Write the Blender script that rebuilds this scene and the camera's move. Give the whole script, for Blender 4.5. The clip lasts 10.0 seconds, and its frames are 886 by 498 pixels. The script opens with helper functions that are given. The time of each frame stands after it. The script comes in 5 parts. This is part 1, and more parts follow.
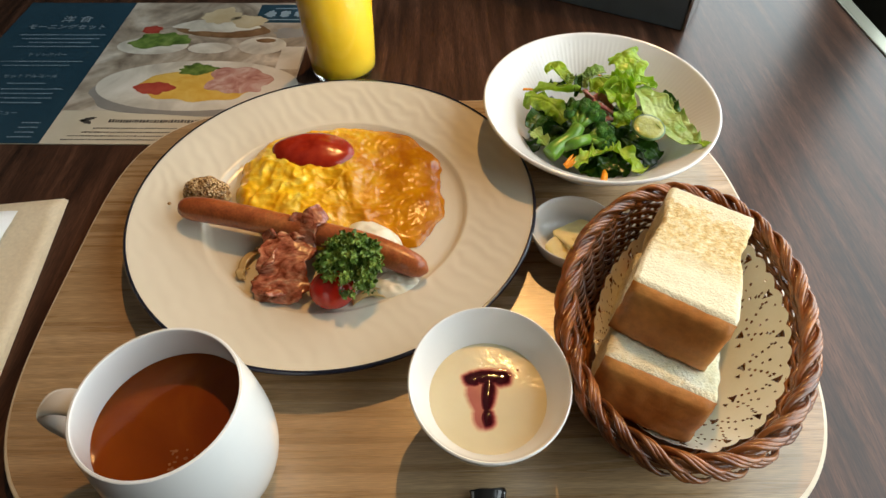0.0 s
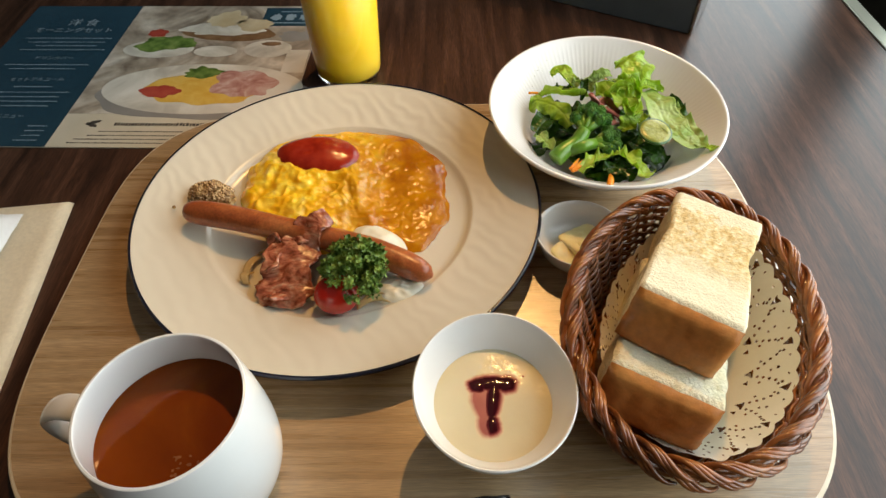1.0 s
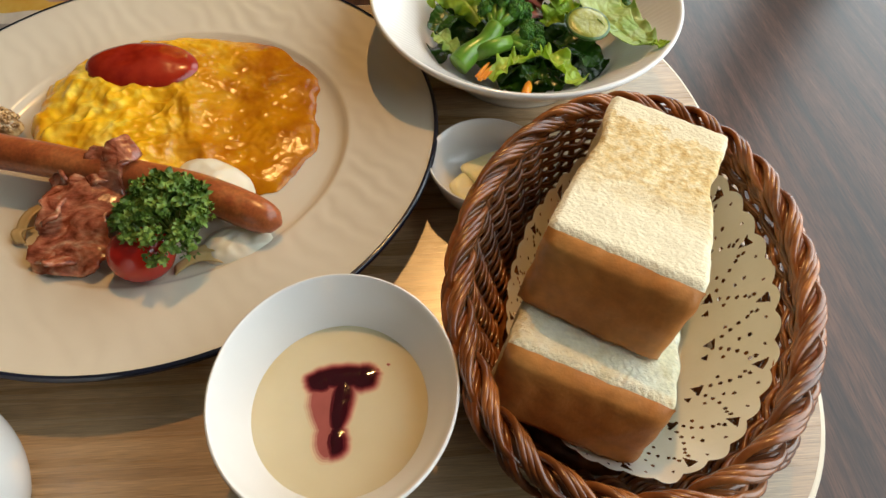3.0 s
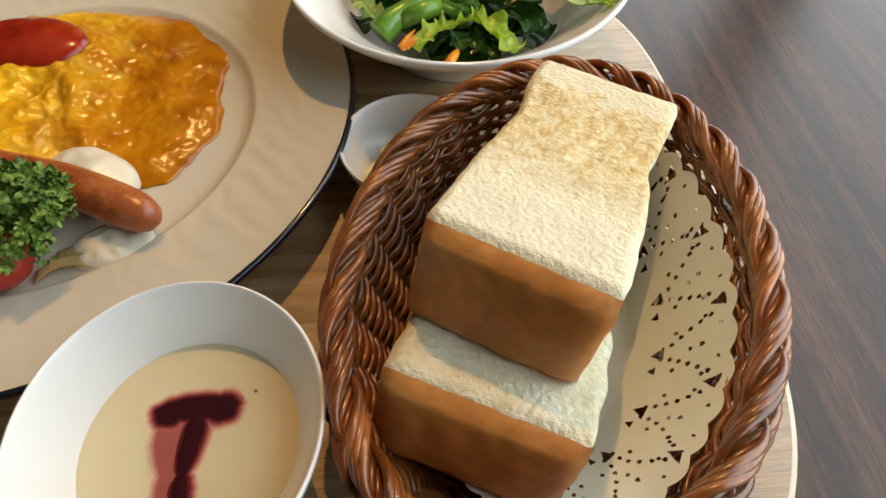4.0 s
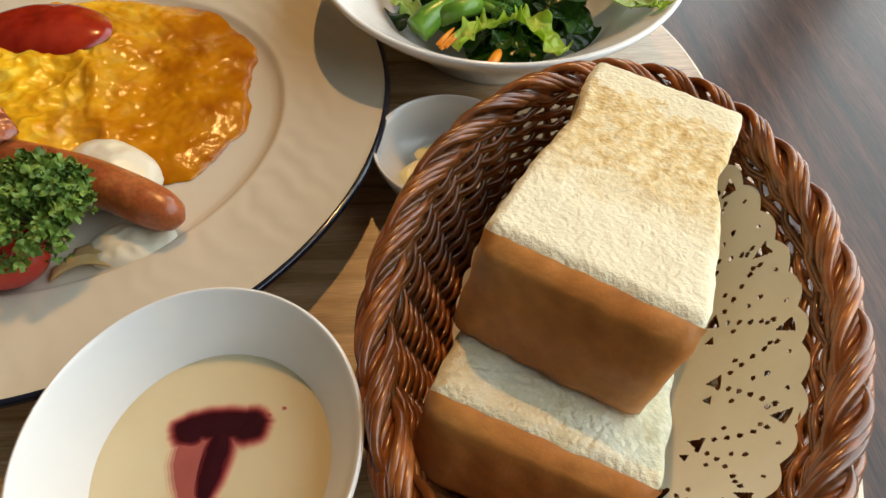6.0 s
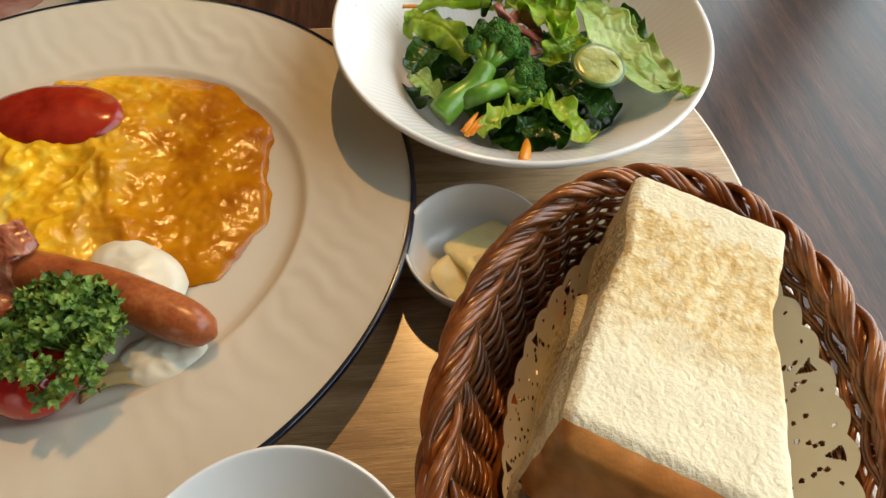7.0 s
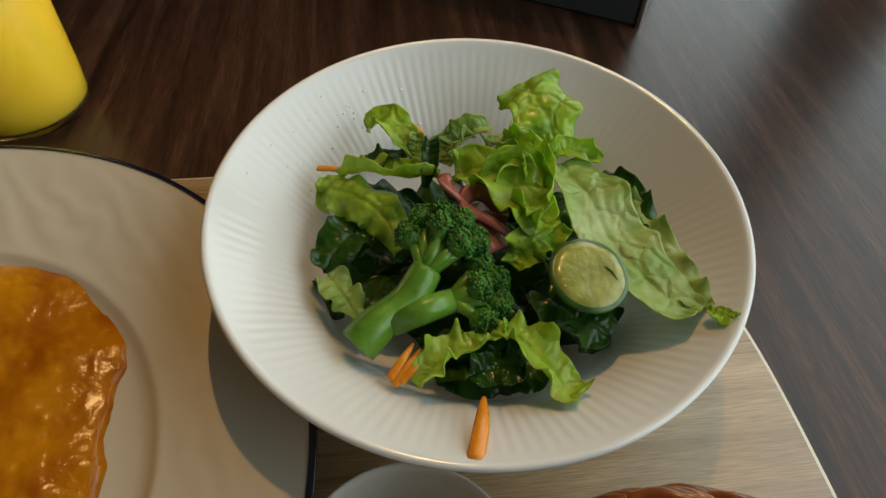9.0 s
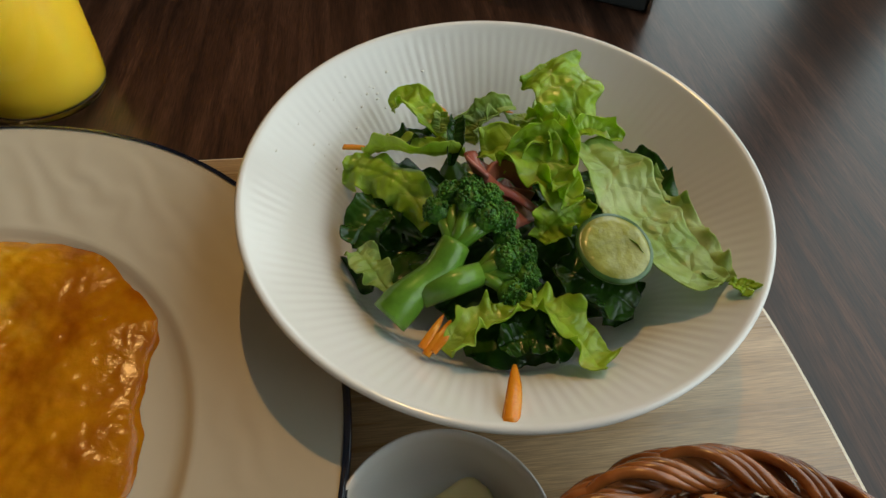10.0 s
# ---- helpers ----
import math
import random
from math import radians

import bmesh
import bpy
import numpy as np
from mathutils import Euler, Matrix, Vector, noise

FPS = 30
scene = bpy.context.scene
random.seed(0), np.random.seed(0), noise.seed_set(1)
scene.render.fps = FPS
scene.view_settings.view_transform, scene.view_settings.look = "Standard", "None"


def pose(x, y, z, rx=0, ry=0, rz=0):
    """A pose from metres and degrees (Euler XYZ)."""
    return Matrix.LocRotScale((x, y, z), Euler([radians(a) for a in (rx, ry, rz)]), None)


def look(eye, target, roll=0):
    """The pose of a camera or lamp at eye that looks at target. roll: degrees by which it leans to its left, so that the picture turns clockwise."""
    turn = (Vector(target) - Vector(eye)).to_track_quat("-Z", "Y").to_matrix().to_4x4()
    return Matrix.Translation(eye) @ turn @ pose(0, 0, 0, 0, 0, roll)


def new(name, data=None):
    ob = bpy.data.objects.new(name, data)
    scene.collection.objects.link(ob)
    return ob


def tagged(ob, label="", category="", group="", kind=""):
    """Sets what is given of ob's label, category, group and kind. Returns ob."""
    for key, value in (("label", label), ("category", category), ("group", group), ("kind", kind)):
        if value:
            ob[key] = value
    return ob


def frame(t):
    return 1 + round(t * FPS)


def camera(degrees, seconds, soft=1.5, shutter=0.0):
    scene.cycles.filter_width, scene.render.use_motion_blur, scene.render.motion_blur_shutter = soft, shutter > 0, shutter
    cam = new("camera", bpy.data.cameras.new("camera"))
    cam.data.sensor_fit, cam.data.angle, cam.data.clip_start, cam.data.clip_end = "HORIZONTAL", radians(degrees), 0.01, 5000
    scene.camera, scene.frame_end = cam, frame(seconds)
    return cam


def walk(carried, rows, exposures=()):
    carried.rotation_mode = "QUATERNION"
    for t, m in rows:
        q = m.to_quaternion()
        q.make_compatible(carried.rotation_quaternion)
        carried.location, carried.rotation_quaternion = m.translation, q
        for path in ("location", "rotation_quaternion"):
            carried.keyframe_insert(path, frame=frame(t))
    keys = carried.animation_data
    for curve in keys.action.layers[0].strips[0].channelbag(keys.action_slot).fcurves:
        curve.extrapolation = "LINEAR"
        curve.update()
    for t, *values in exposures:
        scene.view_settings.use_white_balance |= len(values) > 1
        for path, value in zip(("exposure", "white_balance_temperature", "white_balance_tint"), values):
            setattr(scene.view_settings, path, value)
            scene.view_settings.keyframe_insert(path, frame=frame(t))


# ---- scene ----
cam = camera(72.15, 10.0)
# seconds, eye x y z, yaw, pitch, roll
ROWS = [
    (0, 0.0009, -0.0022, 0.3297, -0.09, -49.36, -0.86),
    (0.5, 0.0000, 0.0000, 0.3299, -0.00, -49.27, -0.82),
    (1, 0.0008, 0.0003, 0.3293, 0.59, -49.16, -1.24),
    (1.5, 0.0032, 0.0003, 0.3295, 0.58, -49.19, -1.61),
    (2, 0.0054, 0.0013, 0.3283, 0.42, -49.50, -1.44),
    (2.5, 0.0181, 0.0250, 0.2918, -2.26, -51.72, 0.54),
    (3, 0.0496, 0.0598, 0.2446, -4.87, -53.40, 1.22),
    (3.2, 0.0594, 0.0663, 0.2339, -5.51, -53.68, 1.33),
    (4.3, 0.0915, 0.0844, 0.2118, -4.09, -54.30, -0.68),
    (4.5, 0.0895, 0.0835, 0.2115, -4.65, -53.86, 0.31),
    (5, 0.0832, 0.0833, 0.2089, 0.81, -50.93, -1.32),
    (5.5, 0.0796, 0.0897, 0.2027, 0.69, -51.30, -1.13),
    (5.7, 0.0807, 0.0915, 0.2014, -0.43, -52.25, -0.69),
    (6.8, 0.0607, 0.1143, 0.2231, -8.69, -55.79, 3.94),
    (7, 0.0594, 0.1311, 0.2268, -6.47, -54.94, 2.06),
    (7.5, 0.0645, 0.1773, 0.2248, -7.48, -50.16, 2.09),
    (8, 0.0812, 0.2224, 0.2096, -7.59, -49.92, 2.15),
    (8.5, 0.0912, 0.2367, 0.2009, -7.03, -50.18, 1.87),
    (9, 0.0905, 0.2368, 0.2005, -7.55, -50.47, 2.11),
    (9.5, 0.0895, 0.2356, 0.2010, -7.57, -50.82, 2.38),
    (10, 0.0798, 0.2303, 0.1998, -8.14, -51.00, 2.60),
]
EXPOSURES = [(0.0, -0.50, 6800, 10), (1.5, -0.50, 6800, 10), (2.5, -0.60, 6750, 10), (4.5, -0.72, 6650, 10), (5.7, -0.72, 6650, 10), (7.0, -0.68, 6600, 9), (7.5, -0.74, 6550, 7), (8.0, -1.22, 6600, 5), (8.5, -1.50, 6650, 4), (10.0, -1.50, 6650, 4)]
walk(cam, [(t, pose(x, y, z, 90 + pitch, 0, yaw) @ pose(0, 0, 0, 0, 0, roll)) for t, x, y, z, yaw, pitch, roll in ROWS], EXPOSURES)

# ---- world, lamps ----
world = bpy.data.worlds.new("world")
scene.world = world
world.use_nodes = True
sky = world.node_tree.nodes.new("ShaderNodeTexSky")
sky.sky_type = "NISHITA"
sky.sun_disc = False
sky.sun_elevation, sky.sun_rotation = radians(40), radians(150)
world.node_tree.links.new(sky.outputs[0], world.node_tree.nodes["Background"].inputs[0])
world.node_tree.nodes["Background"].inputs[1].default_value = 0.12


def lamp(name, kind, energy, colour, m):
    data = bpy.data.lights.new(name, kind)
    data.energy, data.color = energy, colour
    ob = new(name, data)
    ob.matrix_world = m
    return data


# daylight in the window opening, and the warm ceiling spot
daylight = lamp("window_daylight", "AREA", 35.0, (0.84, 0.96, 1.0), look((0.60, 0.72, 0.49), (0.1, 0.72, 0.49)))
daylight.shape, daylight.size, daylight.size_y = "RECTANGLE", 2.2, 0.92
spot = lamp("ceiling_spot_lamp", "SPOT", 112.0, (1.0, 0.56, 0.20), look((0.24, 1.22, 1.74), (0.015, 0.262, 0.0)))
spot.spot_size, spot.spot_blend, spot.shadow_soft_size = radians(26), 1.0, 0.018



# ---- materials ----
def mat(name, stops, scale=40.0, rough=0.5, bump=0.0, bump_scale=200.0, stretch=(1, 1, 1), turn=(0, 0, 0), detail=4.0, distort=0.0, fine=0.0, fine_scale=400.0,
        sss=0.0, sss_radius=(0.01, 0.005, 0.003), metal=0.0, trans=0.0, ior=1.45, coat=0.0, rough_var=0.0, each=0.0, spec=0.5, thin=0.0, veins=0.0, rib=None):
    m = bpy.data.materials.new(name)
    m.use_nodes = True
    nodes, link = m.node_tree.nodes, m.node_tree.links.new
    bsdf = nodes["Principled BSDF"]
    place = nodes.new("ShaderNodeTexCoord")
    mapping = nodes.new("ShaderNodeMapping")
    mapping.inputs["Scale"].default_value = stretch
    mapping.inputs["Rotation"].default_value = [radians(a) for a in turn]
    link(place.outputs["Object"], mapping.inputs["Vector"])
    grain = nodes.new("ShaderNodeTexNoise")
    grain.inputs["Scale"].default_value, grain.inputs["Detail"].default_value = scale, detail
    grain.inputs["Distortion"].default_value = distort
    link(mapping.outputs["Vector"], grain.inputs["Vector"])
    ramp = nodes.new("ShaderNodeValToRGB")
    ramp.color_ramp.elements.remove(ramp.color_ramp.elements[1])
    for n, (at, colour) in enumerate(stops):
        e = ramp.color_ramp.elements[0] if n == 0 else ramp.color_ramp.elements.new(at)
        e.position, e.color = at, (*colour, 1)
    link(grain.outputs["Fac"], ramp.inputs["Fac"])
    out = ramp.outputs["Color"]
    if fine:
        small = nodes.new("ShaderNodeTexNoise")
        small.inputs["Scale"].default_value, small.inputs["Detail"].default_value = fine_scale, 3.0
        link(mapping.outputs["Vector"], small.inputs["Vector"])
        value = nodes.new("ShaderNodeMapRange")
        value.inputs["From Min"].default_value, value.inputs["From Max"].default_value = 0.3, 0.7
        value.inputs["To Min"].default_value, value.inputs["To Max"].default_value = 1 - fine, 1 + fine
        link(small.outputs["Fac"], value.inputs["Value"])
        hsv = nodes.new("ShaderNodeHueSaturation")
        link(out, hsv.inputs["Color"])
        link(value.outputs["Result"], hsv.inputs["Value"])
        out = hsv.outputs["Color"]
    if each:
        info = nodes.new("ShaderNodeObjectInfo")
        value = nodes.new("ShaderNodeMapRange")
        value.inputs["To Min"].default_value, value.inputs["To Max"].default_value = 1 - each, 1 + each
        link(info.outputs["Random"], value.inputs["Value"])
        hsv = nodes.new("ShaderNodeHueSaturation")
        link(out, hsv.inputs["Color"])
        link(value.outputs["Result"], hsv.inputs["Value"])
        out = hsv.outputs["Color"]
    web = None
    if veins:
        warp, cells = nodes.new("ShaderNodeMixRGB"), nodes.new("ShaderNodeTexVoronoi")
        cells.feature = "DISTANCE_TO_EDGE"
        cells.inputs["Scale"].default_value = veins
        warp.inputs[0].default_value = 0.012
        link(mapping.outputs["Vector"], warp.inputs[1])
        link(grain.outputs["Color"], warp.inputs[2])
        link(warp.outputs[0], cells.inputs["Vector"])
        web = nodes.new("ShaderNodeMapRange")
        web.inputs["From Max"].default_value = 0.16
        link(cells.outputs["Distance"], web.inputs["Value"])
        lighter, pale = nodes.new("ShaderNodeMix"), nodes.new("ShaderNodeMapRange")
        lighter.data_type = "RGBA"
        pale.inputs["To Min"].default_value, pale.inputs["To Max"].default_value = 0.12, 0.0
        link(web.outputs["Result"], pale.inputs["Value"])
        link(pale.outputs["Result"], lighter.inputs[0])
        link(out, lighter.inputs[6])
        lighter.inputs[7].default_value = (0.60, 0.66, 0.28, 1)
        out = lighter.outputs[2]
    if rib:
        strip, blend = nodes.new("ShaderNodeAttribute"), nodes.new("ShaderNodeMix")
        strip.attribute_name = "rib"
        blend.data_type = "RGBA"
        link(strip.outputs["Fac"], blend.inputs[0])
        link(out, blend.inputs[6])
        blend.inputs[7].default_value = (*rib, 1)
        out = blend.outputs[2]
    link(out, bsdf.inputs["Base Color"])
    bsdf.inputs["Roughness"].default_value = rough
    if rough_var:
        value = nodes.new("ShaderNodeMapRange")
        value.inputs["To Min"].default_value, value.inputs["To Max"].default_value = max(0.0, rough - rough_var), rough + rough_var
        link(grain.outputs["Fac"], value.inputs["Value"])
        link(value.outputs["Result"], bsdf.inputs["Roughness"])
    if bump:
        relief = nodes.new("ShaderNodeTexNoise")
        relief.inputs["Scale"].default_value, relief.inputs["Detail"].default_value = bump_scale, 4.0
        link(mapping.outputs["Vector"], relief.inputs["Vector"])
        b = nodes.new("ShaderNodeBump")
        b.inputs["Strength"].default_value, b.inputs["Distance"].default_value = 1.0, bump
        link(relief.outputs["Fac"], b.inputs["Height"])
        if veins:
            total = nodes.new("ShaderNodeMath")
            link(relief.outputs["Fac"], total.inputs[0])
            link(web.outputs["Result"], total.inputs[1])
            link(total.outputs[0], b.inputs["Height"])
        link(b.outputs["Normal"], bsdf.inputs["Normal"])
    bsdf.inputs["Metallic"].default_value = metal
    bsdf.inputs["IOR"].default_value = ior
    bsdf.inputs["Specular IOR Level"].default_value = spec
    bsdf.inputs["Transmission Weight"].default_value = trans
    bsdf.inputs["Coat Weight"].default_value = coat
    bsdf.inputs["Coat Roughness"].default_value = max(0.08, 0.9 * rough)
    if sss:
        bsdf.inputs["Subsurface Weight"].default_value = sss
        bsdf.inputs["Subsurface Radius"].default_value = sss_radius
        bsdf.inputs["Subsurface Scale"].default_value = 1.0
    if thin:
        through_light, mix = nodes.new("ShaderNodeBsdfTranslucent"), nodes.new("ShaderNodeMixShader")
        mix.inputs[0].default_value = thin
        link(out, through_light.inputs["Color"])
        link(bsdf.outputs[0], mix.inputs[1])
        link(through_light.outputs[0], mix.inputs[2])
        link(mix.outputs[0], nodes["Material Output"].inputs["Surface"])
    return m


def browned(name, along):
    """Toasted crumb: white at both ends, golden grain between, along a direction of the slice."""
    m = toast_mat.copy()
    m.name = name
    nodes, link = m.node_tree.nodes, m.node_tree.links.new
    bsdf = nodes["Principled BSDF"]
    toasted = bsdf.inputs["Base Color"].links[0].from_socket
    place = [n for n in nodes if n.bl_idname == "ShaderNodeTexCoord"][0]
    dot, wobble, add, ramp, mix = (nodes.new(k) for k in ("ShaderNodeVectorMath", "ShaderNodeTexNoise", "ShaderNodeMath", "ShaderNodeValToRGB", "ShaderNodeMix"))
    dot.operation = "DOT_PRODUCT"
    dot.inputs[1].default_value = Vector(along) / Vector(along).length_squared
    wobble.inputs["Scale"].default_value, wobble.inputs["Detail"].default_value = 160.0, 5.0
    add.operation = "MULTIPLY_ADD"
    add.inputs[1].default_value = 0.30
    link(place.outputs["Object"], dot.inputs[0])
    link(place.outputs["Object"], wobble.inputs["Vector"])
    link(wobble.outputs["Fac"], add.inputs[0])
    link(dot.outputs["Value"], add.inputs[2])
    ramp.color_ramp.elements[0].position, ramp.color_ramp.elements[0].color = 0.36, (0.1, 0.1, 0.1, 1)
    ramp.color_ramp.elements[1].position, ramp.color_ramp.elements[1].color = 0.64, (1, 1, 1, 1)
    for at, value in ((0.98, 1.0), (1.03, 0.25)):
        ramp.color_ramp.elements.new(at).color = (value, value, value, 1)
    link(add.outputs[0], ramp.inputs["Fac"])
    mix.data_type = "RGBA"
    link(ramp.outputs["Color"], mix.inputs[0])
    mix.inputs[6].default_value = (0.73, 0.67, 0.49, 1)
    link(toasted, mix.inputs[7])
    link(mix.outputs[2], bsdf.inputs["Base Color"])
    return m


dark_wood = mat("dark_walnut_laminate", [(0.25, (0.018, 0.009, 0.006)), (0.5, (0.055, 0.024, 0.014)), (0.75, (0.11, 0.050, 0.030))], 7.0, 0.30, 0.00004, 60.0, (14, 0.8, 14), detail=8.0, distort=0.6, fine=0.50, fine_scale=130.0, rough_var=0.04, spec=0.48)
edge_band = mat("brushed_edge_band", [(0.3, (0.34, 0.35, 0.27)), (0.7, (0.46, 0.46, 0.37))], 40.0, 0.30, 0.00003, 300.0, (1, 0.05, 1), metal=0.5)
oak = mat("light_oak_veneer", [(0.28, (0.265, 0.162, 0.076)), (0.5, (0.37, 0.240, 0.120)), (0.72, (0.47, 0.325, 0.185))], 4.0, 0.28, 0.00008, 60.0, (1.1, 34, 34), (0, 0, -2), detail=10.0, distort=0.6, fine=0.34, fine_scale=95.0, rough_var=0.05, spec=0.9, coat=0.55)
tray_edge = mat("pale_tray_edge", [(0.3, (0.66, 0.58, 0.44)), (0.7, (0.76, 0.69, 0.56))], 40.0, 0.35, spec=0.6)
china = mat("white_porcelain", [(0.3, (0.77, 0.765, 0.74)), (0.7, (0.81, 0.805, 0.785))], 18.0, 0.16, 0.0, coat=0.3)
china_wave = mat("ivory_embossed_porcelain", [(0.3, (0.66, 0.60, 0.475)), (0.7, (0.70, 0.64, 0.515))], 18.0, 0.24, coat=0.2)
navy = mat("navy_rim_glaze", [(0.3, (0.005, 0.007, 0.018)), (0.7, (0.009, 0.012, 0.030))], 60.0, 0.15, coat=0.5)
egg_mat = mat("soft_scrambled_egg", [(0.34, (0.84, 0.42, 0.008)), (0.47, (0.88, 0.52, 0.02)), (0.60, (0.90, 0.63, 0.07)), (0.76, (0.92, 0.74, 0.22))], 60.0, 0.20, 0.00030, 380.0, detail=5.0, distort=1.2, sss=0.3, sss_radius=(0.004, 0.002, 0.0006), coat=0.2, spec=0.35)


def glazed(m):
    """An orange set film over one side of the egg, with a wavering border."""
    nodes, link = m.node_tree.nodes, m.node_tree.links.new
    bsdf = nodes["Principled BSDF"]
    curd = bsdf.inputs["Base Color"].links[0].from_socket
    place = [n for n in nodes if n.bl_idname == "ShaderNodeTexCoord"][0]
    split, wobble, add, span, film, tint, mix = (nodes.new(k) for k in ("ShaderNodeSeparateXYZ", "ShaderNodeTexNoise", "ShaderNodeMath", "ShaderNodeMapRange", "ShaderNodeTexNoise", "ShaderNodeValToRGB", "ShaderNodeMix"))
    wobble.inputs["Scale"].default_value, wobble.inputs["Detail"].default_value, wobble.inputs["Distortion"].default_value = 42.0, 4.0, 0.8
    film.inputs["Scale"].default_value, film.inputs["Detail"].default_value = 60.0, 5.0
    add.operation = "MULTIPLY_ADD"
    add.inputs[1].default_value = 0.105
    link(place.outputs["Object"], split.inputs[0])
    link(place.outputs["Object"], wobble.inputs["Vector"])
    link(place.outputs["Object"], film.inputs["Vector"])
    link(wobble.outputs["Fac"], add.inputs[0])
    link(split.outputs["X"], add.inputs[2])
    span.inputs["From Min"].default_value, span.inputs["From Max"].default_value = 0.018, 0.082
    link(add.outputs[0], span.inputs["Value"])
    tint.color_ramp.elements[0].position, tint.color_ramp.elements[0].color = 0.35, (0.37, 0.105, 0.001, 1)
    tint.color_ramp.elements[1].position, tint.color_ramp.elements[1].color = 0.68, (0.62, 0.25, 0.004, 1)
    link(film.outputs["Fac"], tint.inputs["Fac"])
    mix.data_type = "RGBA"
    link(span.outputs["Result"], mix.inputs[0])
    link(curd, mix.inputs[6])
    link(tint.outputs["Color"], mix.inputs[7])
    link(mix.outputs[2], bsdf.inputs["Base Color"])


glazed(egg_mat)
ketchup_mat = mat("tomato_ketchup", [(0.3, (0.25, 0.012, 0.004)), (0.7, (0.37, 0.026, 0.007))], 120.0, 0.22, 0.0003, 110.0, coat=0.15, sss=0.1, sss_radius=(0.003, 0.001, 0.001))
sausage_mat = mat("browned_sausage_skin", [(0.25, (0.20, 0.042, 0.011)), (0.5, (0.35, 0.090, 0.025)), (0.75, (0.48, 0.17, 0.052))], 55.0, 0.30, 0.00030, 240.0, distort=0.8, fine=0.22, fine_scale=600.0, coat=0.3, sss=0.1, sss_radius=(0.004, 0.001, 0.001))
bacon_mat = mat("fried_bacon", [(0.25, (0.075, 0.014, 0.006)), (0.40, (0.26, 0.060, 0.026)), (0.54, (0.46, 0.16, 0.085)), (0.72, (0.66, 0.40, 0.25))], 62.0, 0.22, 0.0004, 300.0, (1, 1.8, 1), distort=1.6, fine=0.3, fine_scale=350.0, coat=0.5, sss=0.15, sss_radius=(0.003, 0.001, 0.001))
tomato_mat = mat("cherry_tomato_skin", [(0.3, (0.38, 0.012, 0.008)), (0.7, (0.50, 0.025, 0.012))], 60.0, 0.14, coat=0.5, sss=0.1, sss_radius=(0.004, 0.001, 0.001))
parsley_mat = mat("curly_parsley", [(0.28, (0.040, 0.088, 0.012)), (0.5, (0.12, 0.21, 0.030)), (0.75, (0.28, 0.40, 0.080))], 140.0, 0.42, 0.0003, 900.0, fine=0.25, fine_scale=900.0, spec=0.4)
seed_mat = mat("grain_mustard_seeds", [(0.32, (0.14, 0.066, 0.022)), (0.5, (0.40, 0.225, 0.085)), (0.66, (0.64, 0.45, 0.21))], 330.0, 0.25, 0.0002, 700.0, each=0.0, coat=0.4, detail=2.0)
eggwhite_mat = mat("boiled_egg_white", [(0.3, (0.76, 0.71, 0.55)), (0.7, (0.82, 0.78, 0.64))], 40.0, 0.3, 0.0002, 200.0, sss=0.3, sss_radius=(0.005, 0.004, 0.003), coat=0.2)
onion_mat = mat("soft_fried_onion", [(0.3, (0.66, 0.46, 0.18)), (0.7, (0.78, 0.62, 0.34))], 90.0, 0.22, 0.0002, 300.0, thin=0.35, coat=0.4)
lettuce_mat = mat("green_leaf_lettuce", [(0.30, (0.27, 0.48, 0.022)), (0.5, (0.50, 0.70, 0.06)), (0.70, (0.68, 0.81, 0.17))], 26.0, 0.24, 0.0005, 150.0, distort=1.2, coat=0.3, fine=0.10, fine_scale=260.0, thin=0.45, spec=0.5, veins=120.0, rib=(0.74, 0.80, 0.42))
pale_mat = mat("pale_lettuce_rib", [(0.28, (0.28, 0.46, 0.06)), (0.5, (0.46, 0.60, 0.16)), (0.72, (0.66, 0.74, 0.34))], 30.0, 0.27, 0.0005, 150.0, coat=0.25, distort=1.0, fine=0.10, fine_scale=260.0, thin=0.40, spec=0.45, veins=110.0, rib=(0.80, 0.83, 0.60))
# dark leaf green, darkened further to hold the shade of the salad's gaps
dark_shaded_leaf = mat("dark_shaded_lettuce", [(0.25, (0.010, 0.036, 0.004)), (0.5, (0.028, 0.090, 0.008)), (0.75, (0.075, 0.18, 0.02))], 34.0, 0.26, 0.0004, 170.0, distort=1.2, fine=0.15, fine_scale=260.0, thin=0.25, coat=0.2, rib=(0.22, 0.34, 0.08))
broc_stalk = mat("broccoli_stalk", [(0.3, (0.075, 0.20, 0.015)), (0.7, (0.18, 0.36, 0.04))], 70.0, 0.28, 0.0003, 260.0, (1, 1, 1), fine=0.12, coat=0.2)
broc_head = mat("broccoli_buds", [(0.3, (0.016, 0.075, 0.006)), (0.5, (0.045, 0.165, 0.012)), (0.75, (0.12, 0.29, 0.028))], 300.0, 0.42, 0.0005, 900.0, fine=0.3, fine_scale=1200.0)
cuke_flesh = mat("cucumber_flesh", [(0.3, (0.24, 0.26, 0.045)), (0.7, (0.38, 0.38, 0.09))], 120.0, 0.20, 0.0003, 420.0, coat=0.25, fine=0.12)
cuke_skin = mat("cucumber_skin", [(0.3, (0.022, 0.07, 0.012)), (0.7, (0.06, 0.14, 0.025))], 160.0, 0.3, coat=0.3)
carrot_mat = mat("shredded_carrot", [(0.3, (0.76, 0.22, 0.010)), (0.7, (0.88, 0.38, 0.03))], 120.0, 0.25, 0.0003, 500.0, coat=0.3, sss=0.15, sss_radius=(0.003, 0.001, 0.0005))
ham_mat = mat("red_onion_and_ham", [(0.3, (0.26, 0.055, 0.045)), (0.7, (0.46, 0.16, 0.12))], 80.0, 0.25, 0.0002, 300.0, coat=0.4)
